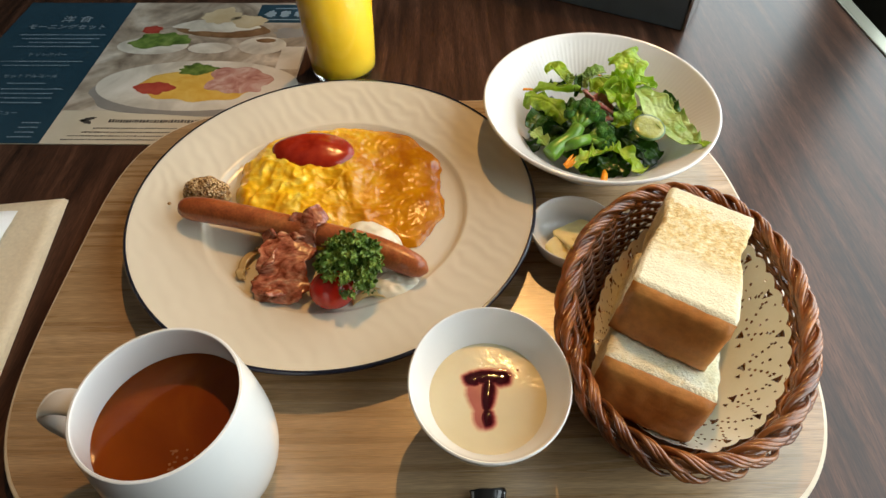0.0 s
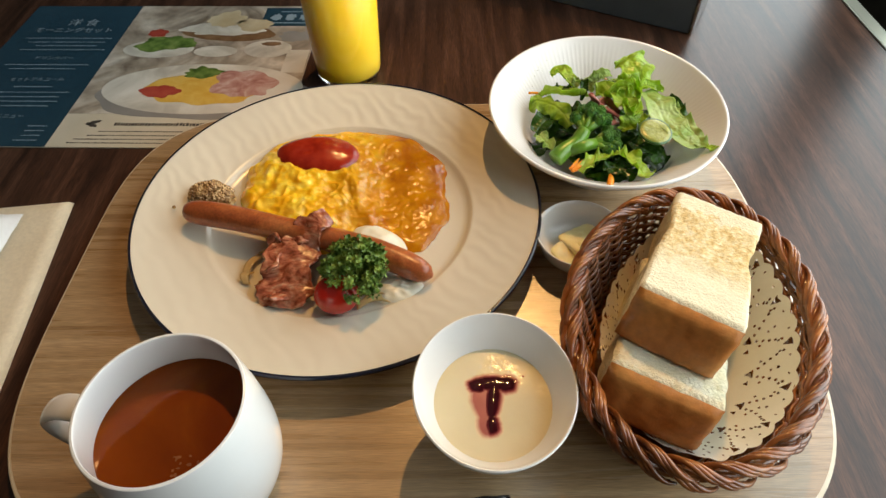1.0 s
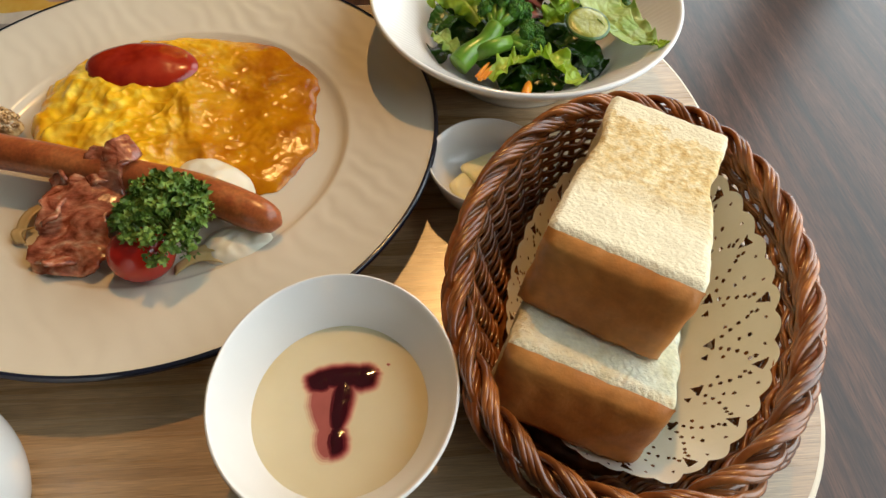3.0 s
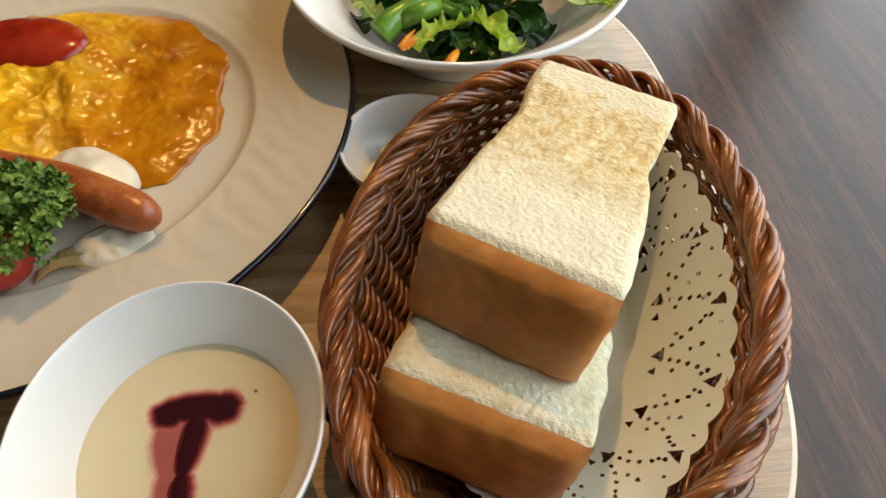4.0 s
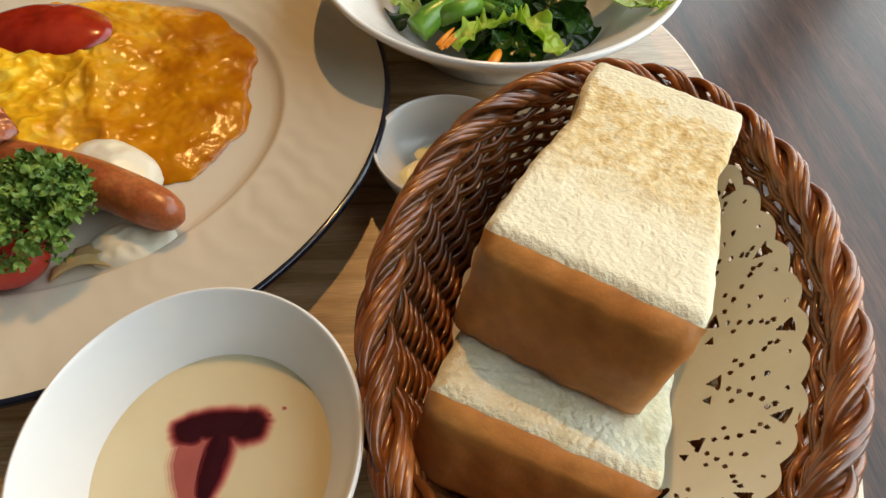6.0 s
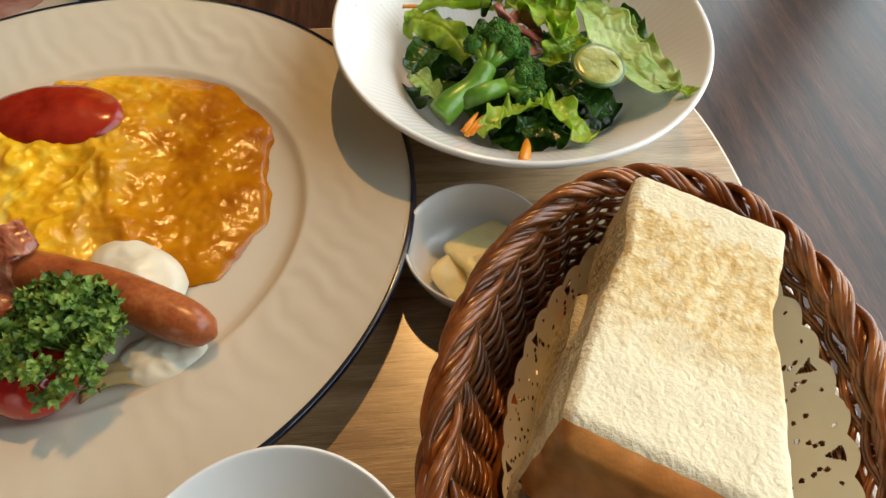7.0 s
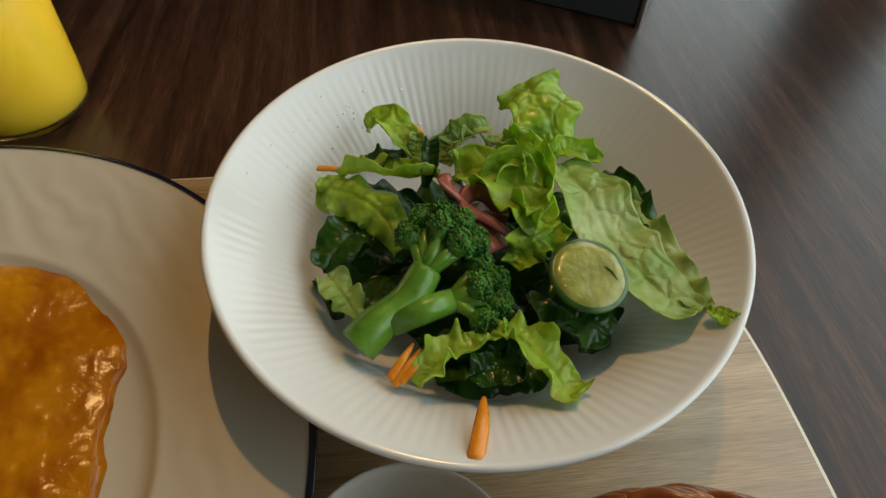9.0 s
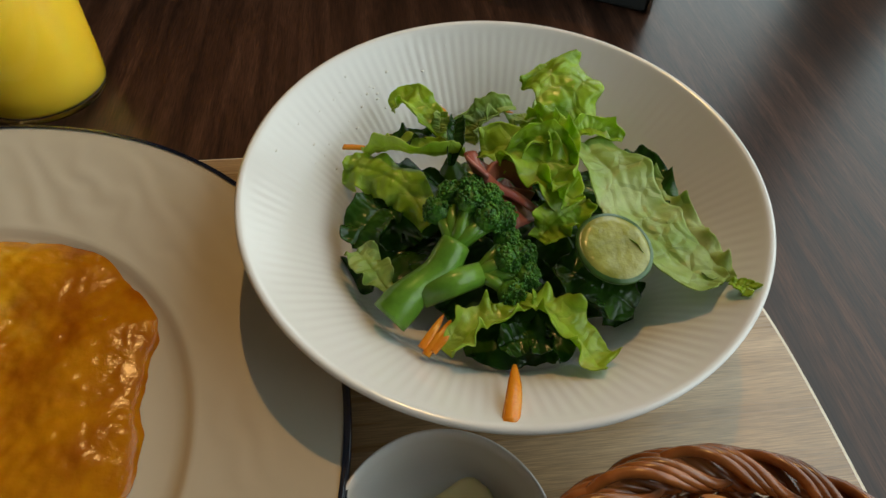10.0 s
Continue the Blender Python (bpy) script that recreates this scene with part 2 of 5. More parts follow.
butter_mat = mat("butter", [(0.3, (0.82, 0.68, 0.30)), (0.7, (0.89, 0.79, 0.44))], 50.0, 0.35, 0.0004, 180.0, sss=0.3, sss_radius=(0.004, 0.003, 0.001), coat=0.15)
crumb_mat = mat("white_bread_crumb", [(0.25, (0.62, 0.52, 0.31)), (0.5, (0.71, 0.635, 0.44)), (0.75, (0.77, 0.715, 0.55))], 110.0, 0.9, 0.0011, 480.0, (1, 1, 1), distort=0.8, fine=0.10, fine_scale=500.0, sss=0.15, sss_radius=(0.004, 0.003, 0.002), spec=0.2)
toast_mat = mat("lightly_toasted_crumb", [(0.26, (0.47, 0.285, 0.095)), (0.42, (0.60, 0.43, 0.195)), (0.58, (0.69, 0.56, 0.32)), (0.78, (0.75, 0.66, 0.45))], 260.0, 0.85, 0.0008, 620.0, (1, 1, 1), distort=0.6, fine=0.16, fine_scale=600.0, spec=0.2)
crust_mat = mat("golden_brown_crust", [(0.25, (0.39, 0.118, 0.024)), (0.5, (0.53, 0.20, 0.045)), (0.8, (0.66, 0.33, 0.095))], 34.0, 0.42, 0.0003, 240.0, fine=0.14, fine_scale=250.0, spec=0.45)
wicker = mat("stained_brown_wicker", [(0.25, (0.125, 0.033, 0.006)), (0.5, (0.25, 0.077, 0.017)), (0.8, (0.41, 0.155, 0.044))], 60.0, 0.26, 0.00010, 500.0, fine=0.25, fine_scale=250.0, each=0.28, coat=0.5)
paper = mat("cream_doily_paper", [(0.3, (0.82, 0.78, 0.66)), (0.7, (0.87, 0.83, 0.73))], 60.0, 0.6, 0.0001, 400.0, spec=0.3, thin=0.15)
napkin_mat = mat("ivory_paper_napkin", [(0.3, (0.74, 0.63, 0.45)), (0.7, (0.80, 0.70, 0.52))], 40.0, 0.8, 0.0002, 300.0, fine=0.05, spec=0.2)
towel_mat = mat("white_wrapped_towel", [(0.3, (0.76, 0.76, 0.75)), (0.7, (0.82, 0.82, 0.81))], 60.0, 0.5, 0.0003, 200.0)
yogurt_mat = mat("plain_yogurt", [(0.3, (0.67, 0.58, 0.37)), (0.7, (0.73, 0.65, 0.44))], 30.0, 0.09, 0.0004, 40.0, sss=0.3, sss_radius=(0.004, 0.003, 0.002), spec=0.5)
JAM = [(0.70, 0.55, 0.35), (0.62, 0.40, 0.27), (0.50, 0.23, 0.17), (0.36, 0.10, 0.085), (0.20, 0.035, 0.035), (0.10, 0.012, 0.016), (0.035, 0.004, 0.007)]
jam_mats = [mat("berry_jam", [(0.3, tuple(0.88 * c for c in colour)), (0.7, tuple(1.08 * c for c in colour))], 130.0, 0.30 if n < 4 else 0.10, 0.0003 if n > 3 else 0.0, 160.0, spec=0.15 if n < 4 else 0.5) for n, colour in enumerate(JAM)]
soup_mat = mat("clear_brown_soup", [(0.3, (0.150, 0.026, 0.002)), (0.5, (0.185, 0.036, 0.003)), (0.7, (0.24, 0.058, 0.005))], 20.0, 0.05, 0.0, distort=1.0, spec=0.25, sss=0.3, sss_radius=(0.016, 0.006, 0.002))
soup_bit = mat("soup_vegetable_bits", [(0.3, (0.17, 0.050, 0.008)), (0.7, (0.27, 0.10, 0.022))], 200.0, 0.4)
juice_mat = mat("orange_juice", [(0.3, (0.93, 0.58, 0.025)), (0.7, (0.96, 0.65, 0.045))], 25.0, 0.25, sss=0.3, sss_radius=(0.01, 0.006, 0.001))
glass_mat = mat("clear_glass", [(0.3, (0.96, 0.97, 0.97)), (0.7, (0.97, 0.98, 0.98))], 10.0, 0.02, trans=1.0, ior=1.48)
black_mat = mat("matt_black_plastic", [(0.3, (0.012, 0.012, 0.013)), (0.7, (0.020, 0.020, 0.021))], 60.0, 0.45, 0.0001, 400.0)
stand_mat = mat("slate_grey_board", [(0.3, (0.035, 0.040, 0.042)), (0.7, (0.052, 0.058, 0.060))], 20.0, 0.42, 0.0001, 300.0, spec=0.6)
handle_mat = mat("glossy_black_handle", [(0.3, (0.008, 0.008, 0.009)), (0.7, (0.014, 0.014, 0.015))], 60.0, 0.10, coat=0.6)
steel = mat("brushed_steel", [(0.3, (0.5, 0.5, 0.5)), (0.7, (0.6, 0.6, 0.6))], 60.0, 0.25, metal=1.0)
wall_mat = mat("warm_grey_plaster", [(0.3, (0.36, 0.29, 0.21)), (0.7, (0.42, 0.35, 0.26))], 6.0, 0.85, 0.0005, 80.0, fine=0.06, fine_scale=60.0)
mid_wall = mat("brown_panelled_wall", [(0.3, (0.16, 0.12, 0.085)), (0.7, (0.21, 0.16, 0.115))], 5.0, 0.7, 0.0005, 80.0, fine=0.1, fine_scale=60.0)
dark_wall = mat("dark_panelled_wall", [(0.3, (0.030, 0.024, 0.020)), (0.7, (0.045, 0.036, 0.03))], 5.0, 0.7, 0.0005, 80.0, fine=0.1, fine_scale=60.0)
floor_mat = mat("dark_green_grey_carpet", [(0.3, (0.055, 0.065, 0.055)), (0.7, (0.085, 0.095, 0.08))], 20.0, 0.95, 0.002, 300.0, fine=0.2, fine_scale=250.0)
ceil_mat = mat("ceiling_paint", [(0.3, (0.44, 0.41, 0.37)), (0.7, (0.50, 0.47, 0.42))], 4.0, 0.9, 0.0004, 90.0)


# ---- builders ----
def part(name, bm, material, parent=None, label="", smooth=True, doubles=0.0):
    if doubles:
        bmesh.ops.remove_doubles(bm, verts=bm.verts, dist=doubles)
    bmesh.ops.recalc_face_normals(bm, faces=bm.faces)
    me = bpy.data.meshes.new(name)
    bm.to_mesh(me)
    bm.free()
    for p in me.polygons:
        p.use_smooth = smooth
    me.materials.append(material)
    ob = new(name, me)
    if parent:
        ob.parent = parent
    if label:
        tagged(ob, label)
    return ob


def thing(name, at, label, category, group="", rz=0):
    ob = new(name)
    ob.empty_display_size = 0.02
    ob.matrix_world = pose(*at, 0, 0, rz)
    return tagged(ob, label, category, group)


def lone(name, bm, material, at, label, category, group="", smooth=True, kind=""):
    """A thing that is one mesh."""
    ob = part(name, bm, material, None, "", smooth)
    ob.location = at
    return tagged(ob, label, category, group, kind)


def lathe(profile, n=96, bend=None, cap=False):
    """Turns (radius, height) pairs round z. bend(x, y, z) moves a point."""
    bm = bmesh.new()
    rings = []
    for r, z in profile:
        if r < 1e-6:
            p = (0, 0, z)
            rings.append([bm.verts.new(bend(*p) if bend else p)])
            continue
        ring = []
        for k in range(n):
            a = 2 * math.pi * k / n
            p = (r * math.cos(a), r * math.sin(a), z)
            ring.append(bm.verts.new(bend(*p) if bend else p))
        rings.append(ring)
    for a, b in zip(rings, rings[1:]):
        for k in range(n):
            j = (k + 1) % n
            if len(a) == 1 and len(b) == 1:
                continue
            if len(a) == 1:
                bm.faces.new((a[0], b[j], b[k]))
            elif len(b) == 1:
                bm.faces.new((a[k], a[j], b[0]))
            else:
                bm.faces.new((a[k], a[j], b[j], b[k]))
    return bm


def spline(points, steps):
    """Catmull-Rom through points (tuples of any length)."""
    q = [np.array(p, float) for p in points]
    q = [2 * q[0] - q[1]] + q + [2 * q[-1] - q[-2]]
    out = []
    for k in range(1, len(q) - 2):
        for s in range(steps):
            u = s / steps
            out.append(0.5 * (2 * q[k] + (q[k + 1] - q[k - 1]) * u + (2 * q[k - 1] - 5 * q[k] + 4 * q[k + 1] - q[k + 2]) * u * u + (3 * q[k] - q[k - 1] - 3 * q[k + 1] + q[k + 2]) * u ** 3))
    out.append(q[-2])
    return out


def tube(points, radius, n=8, bm=None, closed=False, flat=1.0, ends=True):
    """A round rod along points; radius may be a function of 0..1."""
    bm = bm or bmesh.new()
    pts = [Vector(p) for p in points]
    m, rings, side = len(pts), [], None
    for k, p in enumerate(pts):
        if closed:
            d = (pts[(k + 1) % m] - pts[k - 1]).normalized()
        else:
            d = (pts[min(k + 1, m - 1)] - pts[max(k - 1, 0)]).normalized()
        if side is None:
            side = d.cross(Vector((0, 0, 1)) if abs(d.z) < 0.9 else Vector((1, 0, 0))).normalized()
        side = (side - d * side.dot(d)).normalized()
        up = d.cross(side)
        r = radius(k / (m - 1)) if callable(radius) else radius
        rings.append([bm.verts.new(p + (side * math.cos(2 * math.pi * j / n) + up * flat * math.sin(2 * math.pi * j / n)) * r) for j in range(n)])
    pairs = list(zip(rings, rings[1:])) + ([(rings[-1], rings[0])] if closed else [])
    for a, b in pairs:
        for j in range(n):
            i = (j + 1) % n
            bm.faces.new((a[j], a[i], b[i], b[j]))
    if ends and not closed:
        bm.faces.new(rings[0][::-1])
        bm.faces.new(rings[-1])
    return bm


def sheet(nu, nv, place, bm=None, wrap=False):
    """A grid of faces; place(u, v) gives a point for u, v in 0..1, or None for a gap."""
    bm = bm or bmesh.new()
    rows = []
    for i in range(nu + 1):
        rows.append([bm.verts.new(place(i / nu, j / nv)) for j in range(nv + (0 if wrap else 1))])
    for i in range(nu):
        for j in range(nv):
            k = (j + 1) % len(rows[0]) if wrap else j + 1
            bm.faces.new((rows[i][j], rows[i + 1][j], rows[i + 1][k], rows[i][k]))
    return bm


def thicken(bm, depth):
    """Gives a sheet a back and edges."""
    bm.normal_update()
    front, rim = bm.faces[:], [e for e in bm.edges if len(e.link_faces) == 1]
    back = {v: bm.verts.new(v.co - v.normal * depth) for v in bm.verts[:]}
    for f in front:
        bm.faces.new([back[v] for v in reversed(f.verts)])
    for e in rim:
        a, b = e.verts
        bm.faces.new((a, b, back[b], back[a]))
    return bm


def block(x0, y0, z0, x1, y1, z1, bevel=0.0, bm=None, seg=2):
    bm = bm or bmesh.new()
    made = bmesh.ops.create_cube(bm, size=1.0, matrix=Matrix.Translation(((x0 + x1) / 2, (y0 + y1) / 2, (z0 + z1) / 2)) @ Matrix.Diagonal((x1 - x0, y1 - y0, z1 - z0, 1)))
    if bevel:
        edges = list({e for v in made["verts"] for e in v.link_edges})
        bmesh.ops.bevel(bm, geom=edges, offset=bevel, segments=seg, affect="EDGES", profile=0.5)
    return bm


def plate_shape(outline, z0, z1, bevel=0.0, n_bevel=3):
    """A slab over an outline of (x, y), with rounded upper and lower edges."""
    bm = bmesh.new()
    c = np.mean(outline, axis=0)
    rings = []
    rows = [(bevel * (1 - math.cos(a)), z0 + bevel * (1 - math.sin(a))) for a in np.linspace(0, math.pi / 2, n_bevel + 1)][::-1] if bevel else [(0, z0)]
    rows = [(bevel * (1 - math.sin(a)), z0 + bevel * (1 - math.cos(a))) for a in np.linspace(0, math.pi / 2, n_bevel + 1)] if bevel else rows
    rows += [(bevel * (1 - math.cos(a)), z1 - bevel * (1 - math.sin(a))) for a in np.linspace(0, math.pi / 2, n_bevel + 1)] if bevel else [(0, z1)]
    for inset, z in rows:
        ring = []
        for p in outline:
            d = np.array(p) - c
            ring.append(bm.verts.new((*(c + d * (1 - inset / max(np.hypot(*d), 1e-6))), z)))
        rings.append(ring)
    n = len(outline)
    for a, b in zip(rings, rings[1:]):
        for k in range(n):
            bm.faces.new((a[k], a[(k + 1) % n], b[(k + 1) % n], b[k]))
    bm.faces.new(rings[0][::-1])
    bm.faces.new(rings[-1])
    return bm


def rnd(a, b):
    return random.uniform(a, b)


def nz(x, y, z, scale):
    return noise.noise(Vector((x, y, z)) * scale)


# ---- the room ----
T = 0.012  # top of the tray
FLOOR, CEIL = -0.72, 1.9
EAST = 0.51
lone("floor", block(-2.3, -1.7, FLOOR - 0.1, EAST + 0.13, 2.75, FLOOR), floor_mat, (0, 0, 0), "dark green-grey carpet floor", "floor", smooth=False, kind="structure")
lone("ceiling", block(-2.3, -1.7, CEIL, EAST + 0.13, 2.75, CEIL + 0.1), ceil_mat, (0, 0, 0), "plain painted ceiling", "ceiling", smooth=False, kind="structure")
lone("wall_north", block(-2.3, 2.62, FLOOR, EAST + 0.13, 2.75, CEIL), dark_wall, (0, 0, 0), "dark panelled wall", "wall", smooth=False, kind="structure")
lone("wall_south", block(-2.3, -1.7, FLOOR, EAST + 0.13, -1.57, CEIL), wall_mat, (0, 0, 0), "warm grey plaster wall", "wall", smooth=False, kind="structure")
lone("wall_west", block(-2.3, -1.567, FLOOR, -2.17, 2.617, CEIL), mid_wall, (0, 0, 0), "brown panelled wall", "wall", smooth=False, kind="structure")
# low sill wall, lintel, ends, and a broad post between two panes
east = block(EAST, -1.567, FLOOR, EAST + 0.13, 2.617, 0.02)
block(EAST, -1.567, 0.98, EAST + 0.13, 2.617, CEIL, bm=east)
block(EAST, -1.567, 0.02, EAST + 0.13, -0.40, 0.98, bm=east)
block(EAST, 1.84, 0.02, EAST + 0.13, 2.617, 0.98, bm=east)
lone("wall_east", east, dark_wall, (0, 0, 0), "dark wall with a wide window opening", "wall", smooth=False, kind="structure")
lone("window_post", block(EAST, 0.695, 0.021, EAST + 0.05, 0.79, 0.979, 0.002), dark_wall, (0, 0, 0), "dark post between the window panes", "window post", smooth=False, kind="structure")

# ---- the table ----
table = thing("dining_table", (0, 0, FLOOR), "dark walnut-grained dining table with a pale edge", "table")
H = -FLOOR
part("tabletop", block(-0.75, -0.35, H - 0.03, 0.433, 1.05, H, 0.0015), dark_wood, table, smooth=False)
part("edge_band", block(0.4332, -0.349, H - 0.029, 0.4490, 1.049, H + 0.0012, 0.0012), edge_band, table, "greyish brushed metal edge strip", smooth=False)
for x in (-0.68, 0.37):
    for y in (-0.28, 0.98):
        part("leg", block(x - 0.025, y - 0.025, 0, x + 0.025, y + 0.025, H - 0.03, 0.003), black_mat, table, smooth=False)

# ---- the tray ----
def tray_outline(inset):
    ring = []
    for k in range(240):
        a = 2 * math.pi * k / 240
        c, d = math.cos(a), math.sin(a)
        r = (abs(c / (0.2372 - inset)) ** 4 + abs(d / ((0.1785 if d > 0 else 0.194) - inset)) ** 4) ** -0.25
        ring.append((r * c, r * d))
    return ring


tray = thing("serving_tray", (-0.0152, 0.2635, 0), "flat light oak tray with rounded corners and a pale edge", "tray")
part("board", plate_shape(tray_outline(0.0), 0.0, T - 0.0003, 0.0022), tray_edge, tray, "pale rounded edge", smooth=False)
part("veneer", plate_shape(tray_outline(0.0023), T - 0.003, T), oak, tray, "light oak veneer top", smooth=False)

# ---- the plate ----
PX, PY = -0.0739, 0.3031
plate = thing("dinner_plate", (PX, PY, T), "large white embossed dinner plate with a navy rim line", "plate")
plate.scale = (1.009, 1.009, 1.0)


def emboss(x, y, z):
    r, a = math.hypot(x, y), math.atan2(y, x)
    if 0.091 < r < 0.1355 and z > 0.009:
        fade = min(1, (r - 0.091) / 0.006, (0.1355 - r) / 0.004)
        q = x * 0.82 + y * 0.57 + 0.006 * nz(x, y, 0, 30) + 0.004 * nz(x, y, 3, 80)
        wave = math.sin(q * 2 * math.pi / 0.0105 + 3 * nz(x, y, 7, 22))
        z += fade * 0.00012 * wave * (0.4 + max(0, nz(x, y, 5, 25) + 0.4))
    return x, y, z


profile = [(0, 0.003), (0.07, 0.003), (0.078, 0.0), (0.082, 0.0), (0.084, 0.004), (0.1, 0.009), (0.125, 0.0150), (0.1372, 0.0192), (0.1384, 0.0206), (0.1378, 0.0214)]
profile += [(r, 0.0118 + 0.0098 * ((r - 0.0925) / 0.045) ** 1.15) for r in np.linspace(0.1365, 0.0926, 40)]
profile += [(0.0915, 0.0113), (0.090, 0.0098), (0.088, 0.0084), (0.085, 0.0076), (0.078, 0.0072), (0.04, 0.007), (0, 0.007)]
part("dish", lathe(profile, 420, emboss), china_wave, plate)
part("rim_line", lathe([(0.1366, 0.02190), (0.1373, 0.02205), (0.1381, 0.0219), (0.13885, 0.0208), (0.1386, 0.0199), (0.1376, 0.0193)], 200), navy, plate, "navy glazed rim line")

# ---- scrambled egg ----
ZP = T + 0.0072
EX, EY = -0.072, 0.322
radii = [0.072, 0.076, 0.079, 0.076, 0.069, 0.068, 0.072, 0.082, 0.080, 0.076, 0.075, 0.068, 0.058, 0.057, 0.062, 0.069, 0.079, 0.078]


def egg_radius(a):
    k = (a / (2 * math.pi)) % 1 * len(radii)
    i, u = int(k), k - int(k)
    u = u * u * (3 - 2 * u)
    return radii[i % len(radii)] * (1 - u) + radii[(i + 1) % len(radii)] * u


def egg_place(u, v):
    a = 2 * math.pi * v
    r = egg_radius(a) * (1 + 0.05 * nz(math.cos(a), math.sin(a), 0, 3.0) + 0.030 * nz(math.cos(a), math.sin(a), 2, 7.0) + 0.012 * nz(math.cos(a), math.sin(a), 2, 19.0))
    x, y = r * u * math.cos(a), r * u * math.sin(a)
    edge = (1 - u ** 7) ** 0.7
    left = 0.5 - 0.5 * math.tanh((x - 0.012) / 0.02)
    high = 0.0050 + left * 0.0085
    lump = 0.0030 * nz(x, y, 0, 45) + left * (0.0014 + 0.0028 * nz(x + 0.008 * nz(x, y, 6, 60), y * 0.8, 4, 85) - 0.0022 * abs(nz(x + 0.005 * nz(x, y, 7, 70), y, 8, 120)) + 0.0006 * nz(x, y, 3, 260)) + (1 - left) * (0.0014 * abs(nz(x, y, 4, 130)) + 0.0006 * nz(x, y, 9, 300)) + 0.00015 * nz(x, y, 4, 420)
    fold = 0.0018 * math.exp(-((x + 0.3 * y - 0.006 + 0.010 * nz(x, y, 1, 40)) / 0.004) ** 2)
    return x, y, edge * max(0.002, high + lump * (0.75 + 0.45 * left) + fold) + 0.0003


lone("scrambled_egg", sheet(110, 330, egg_place, wrap=True), egg_mat, (EX, EY, ZP), "glossy soft yellow scrambled egg on the plate", "egg")


def dollop(u, v):
    a = 2 * math.pi * v
    k = 1 + 0.07 * nz(math.cos(a), math.sin(a), 0, 1.3)
    x, y = 0.0315 * u * k * math.cos(a), 0.0190 * u * k * math.sin(a)
    return x, y, 0.0054 * (1 - u ** 2.4) ** 0.6 + (0.0014 * nz(x, y, 0, 70) + 0.0005 * nz(x, y, 2, 190)) * (1 - u * u) - 0.0020 * u ** 3


sauce = lone("ketchup", sheet(24, 80, dollop, wrap=True), ketchup_mat, (-0.0940, 0.3515, ZP + 0.0158), "glossy red ketchup dollop on the egg", "sauce")
sauce.rotation_euler = (0, 0, radians(-7))

# ---- sausage ----
way = [(-0.178, 0.2915, T + 0.024), (-0.150, 0.2855, T + 0.0245), (-0.118, 0.2768, T + 0.024), (-0.080, 0.2660, T + 0.023), (-0.045, 0.2540, T + 0.022), (-0.0085, 0.2355, T + 0.0195)]
origin = np.array((-0.09, 0.268, T))
bm = tube([p - origin for p in spline(way, 12)], lambda u: 0.0083 * max(0.02, 1 - abs(2 * u - 1) ** 16) ** 0.5 * (1 + 0.04 * math.sin(9 * u) + 0.03 * nz(u * 9, 0, 2, 1.0)), 28)
lone("sausage", bm, sausage_mat, origin, "long browned sausage lying across the plate", "sausage")

# ---- mustard ----
must = thing("grain_mustard", (-0.1665, 0.3135, T + 0.0145), "brown wholegrain mustard heap beside the sausage", "mustard")
bm = bmesh.new()
for k in range(520):
    a, q = rnd(0, 2 * math.pi), math.sqrt(rnd(0, 1))
    x, y = 0.0165 * q * math.cos(a), 0.0105 * q * math.sin(a)
    z = 0.0125 * math.sqrt(max(0, 1 - q ** 2.4)) + 0.002 * nz(x, y, 0, 150)
    bmesh.ops.create_icosphere(bm, subdivisions=1, radius=rnd(0.0008, 0.00125), matrix=Matrix.Translation((x, y, z - 0.0005)) @ Matrix.Diagonal((1, 1, rnd(0.7, 1.0), 1)))
tagged(part("seed_layer", bm, seed_mat, must), kind="stuff")
part("paste", sheet(10, 40, lambda u, v: (0.0165 * u * math.cos(2 * math.pi * v), 0.0105 * u * math.sin(2 * math.pi * v), 0.0120 * math.sqrt(max(0, 1 - u ** 2.4)) - 0.003), wrap=True), seed_mat, must)
bm = bmesh.new()
bmesh.ops.create_icosphere(bm, subdivisions=2, radius=0.0012)
lone("mustard_seed", bm, seed_mat, (-0.189, 0.3005, T + 0.0186), "single stray mustard seed on the plate rim", "mustard")

# ---- bacon ----
bacon = thing("bacon", (-0.0985, 0.2480, T + 0.0085), "folded browned slices of fried bacon", "bacon")


def strip(seed, length, width, fold):
    def place(u, v):
        w = 2 * v - 1
        wide = width * 0.5 * (1 - 0.25 * (2 * u - 1) ** 4) * (1 + 0.24 * nz(u * 3, seed, w > 0, 1.5) + 0.12 * nz(u * 11, seed, w > 0, 1.5) + 0.05 * nz(u * 30, seed, w > 0, 1.0))
        x, y = w * wide, (u - 0.5) * length * (1 - 0.06 * w * w)
        z = 0.0026 * math.sin(u * fold + seed) + 0.0026 * nz(x * 90, y * 90, seed, 1.0) + 0.0009 * nz(x * 260, y * 260, seed, 1.0) + 0.0020 * abs(w) ** 3 * math.sin(11 * u + seed + 2 * (w > 0))
        return x, y, z
    return thicken(sheet(34, 24, place), 0.0018)


for n, (x, y, z, rx, ry, rz, length, width) in enumerate(((-0.001, -0.006, 0.0090, 20, -2, -6, 0.048, 0.034), (0.006, 0.012, 0.0160, 26, 6, -24, 0.034, 0.024), (-0.007, -0.014, 0.0035, -2, 8, 30, 0.028, 0.024), (0.012, 0.020, 0.0215, 14, 16, -52, 0.026, 0.014), (-0.012, 0.006, 0.0130, 8, -40, 4, 0.030, 0.012))):
    ob = part("slice", strip(n * 3.7, length, width, 4.0), bacon_mat, bacon)
    ob.matrix_basis = pose(x, y, z, rx, ry, rz)

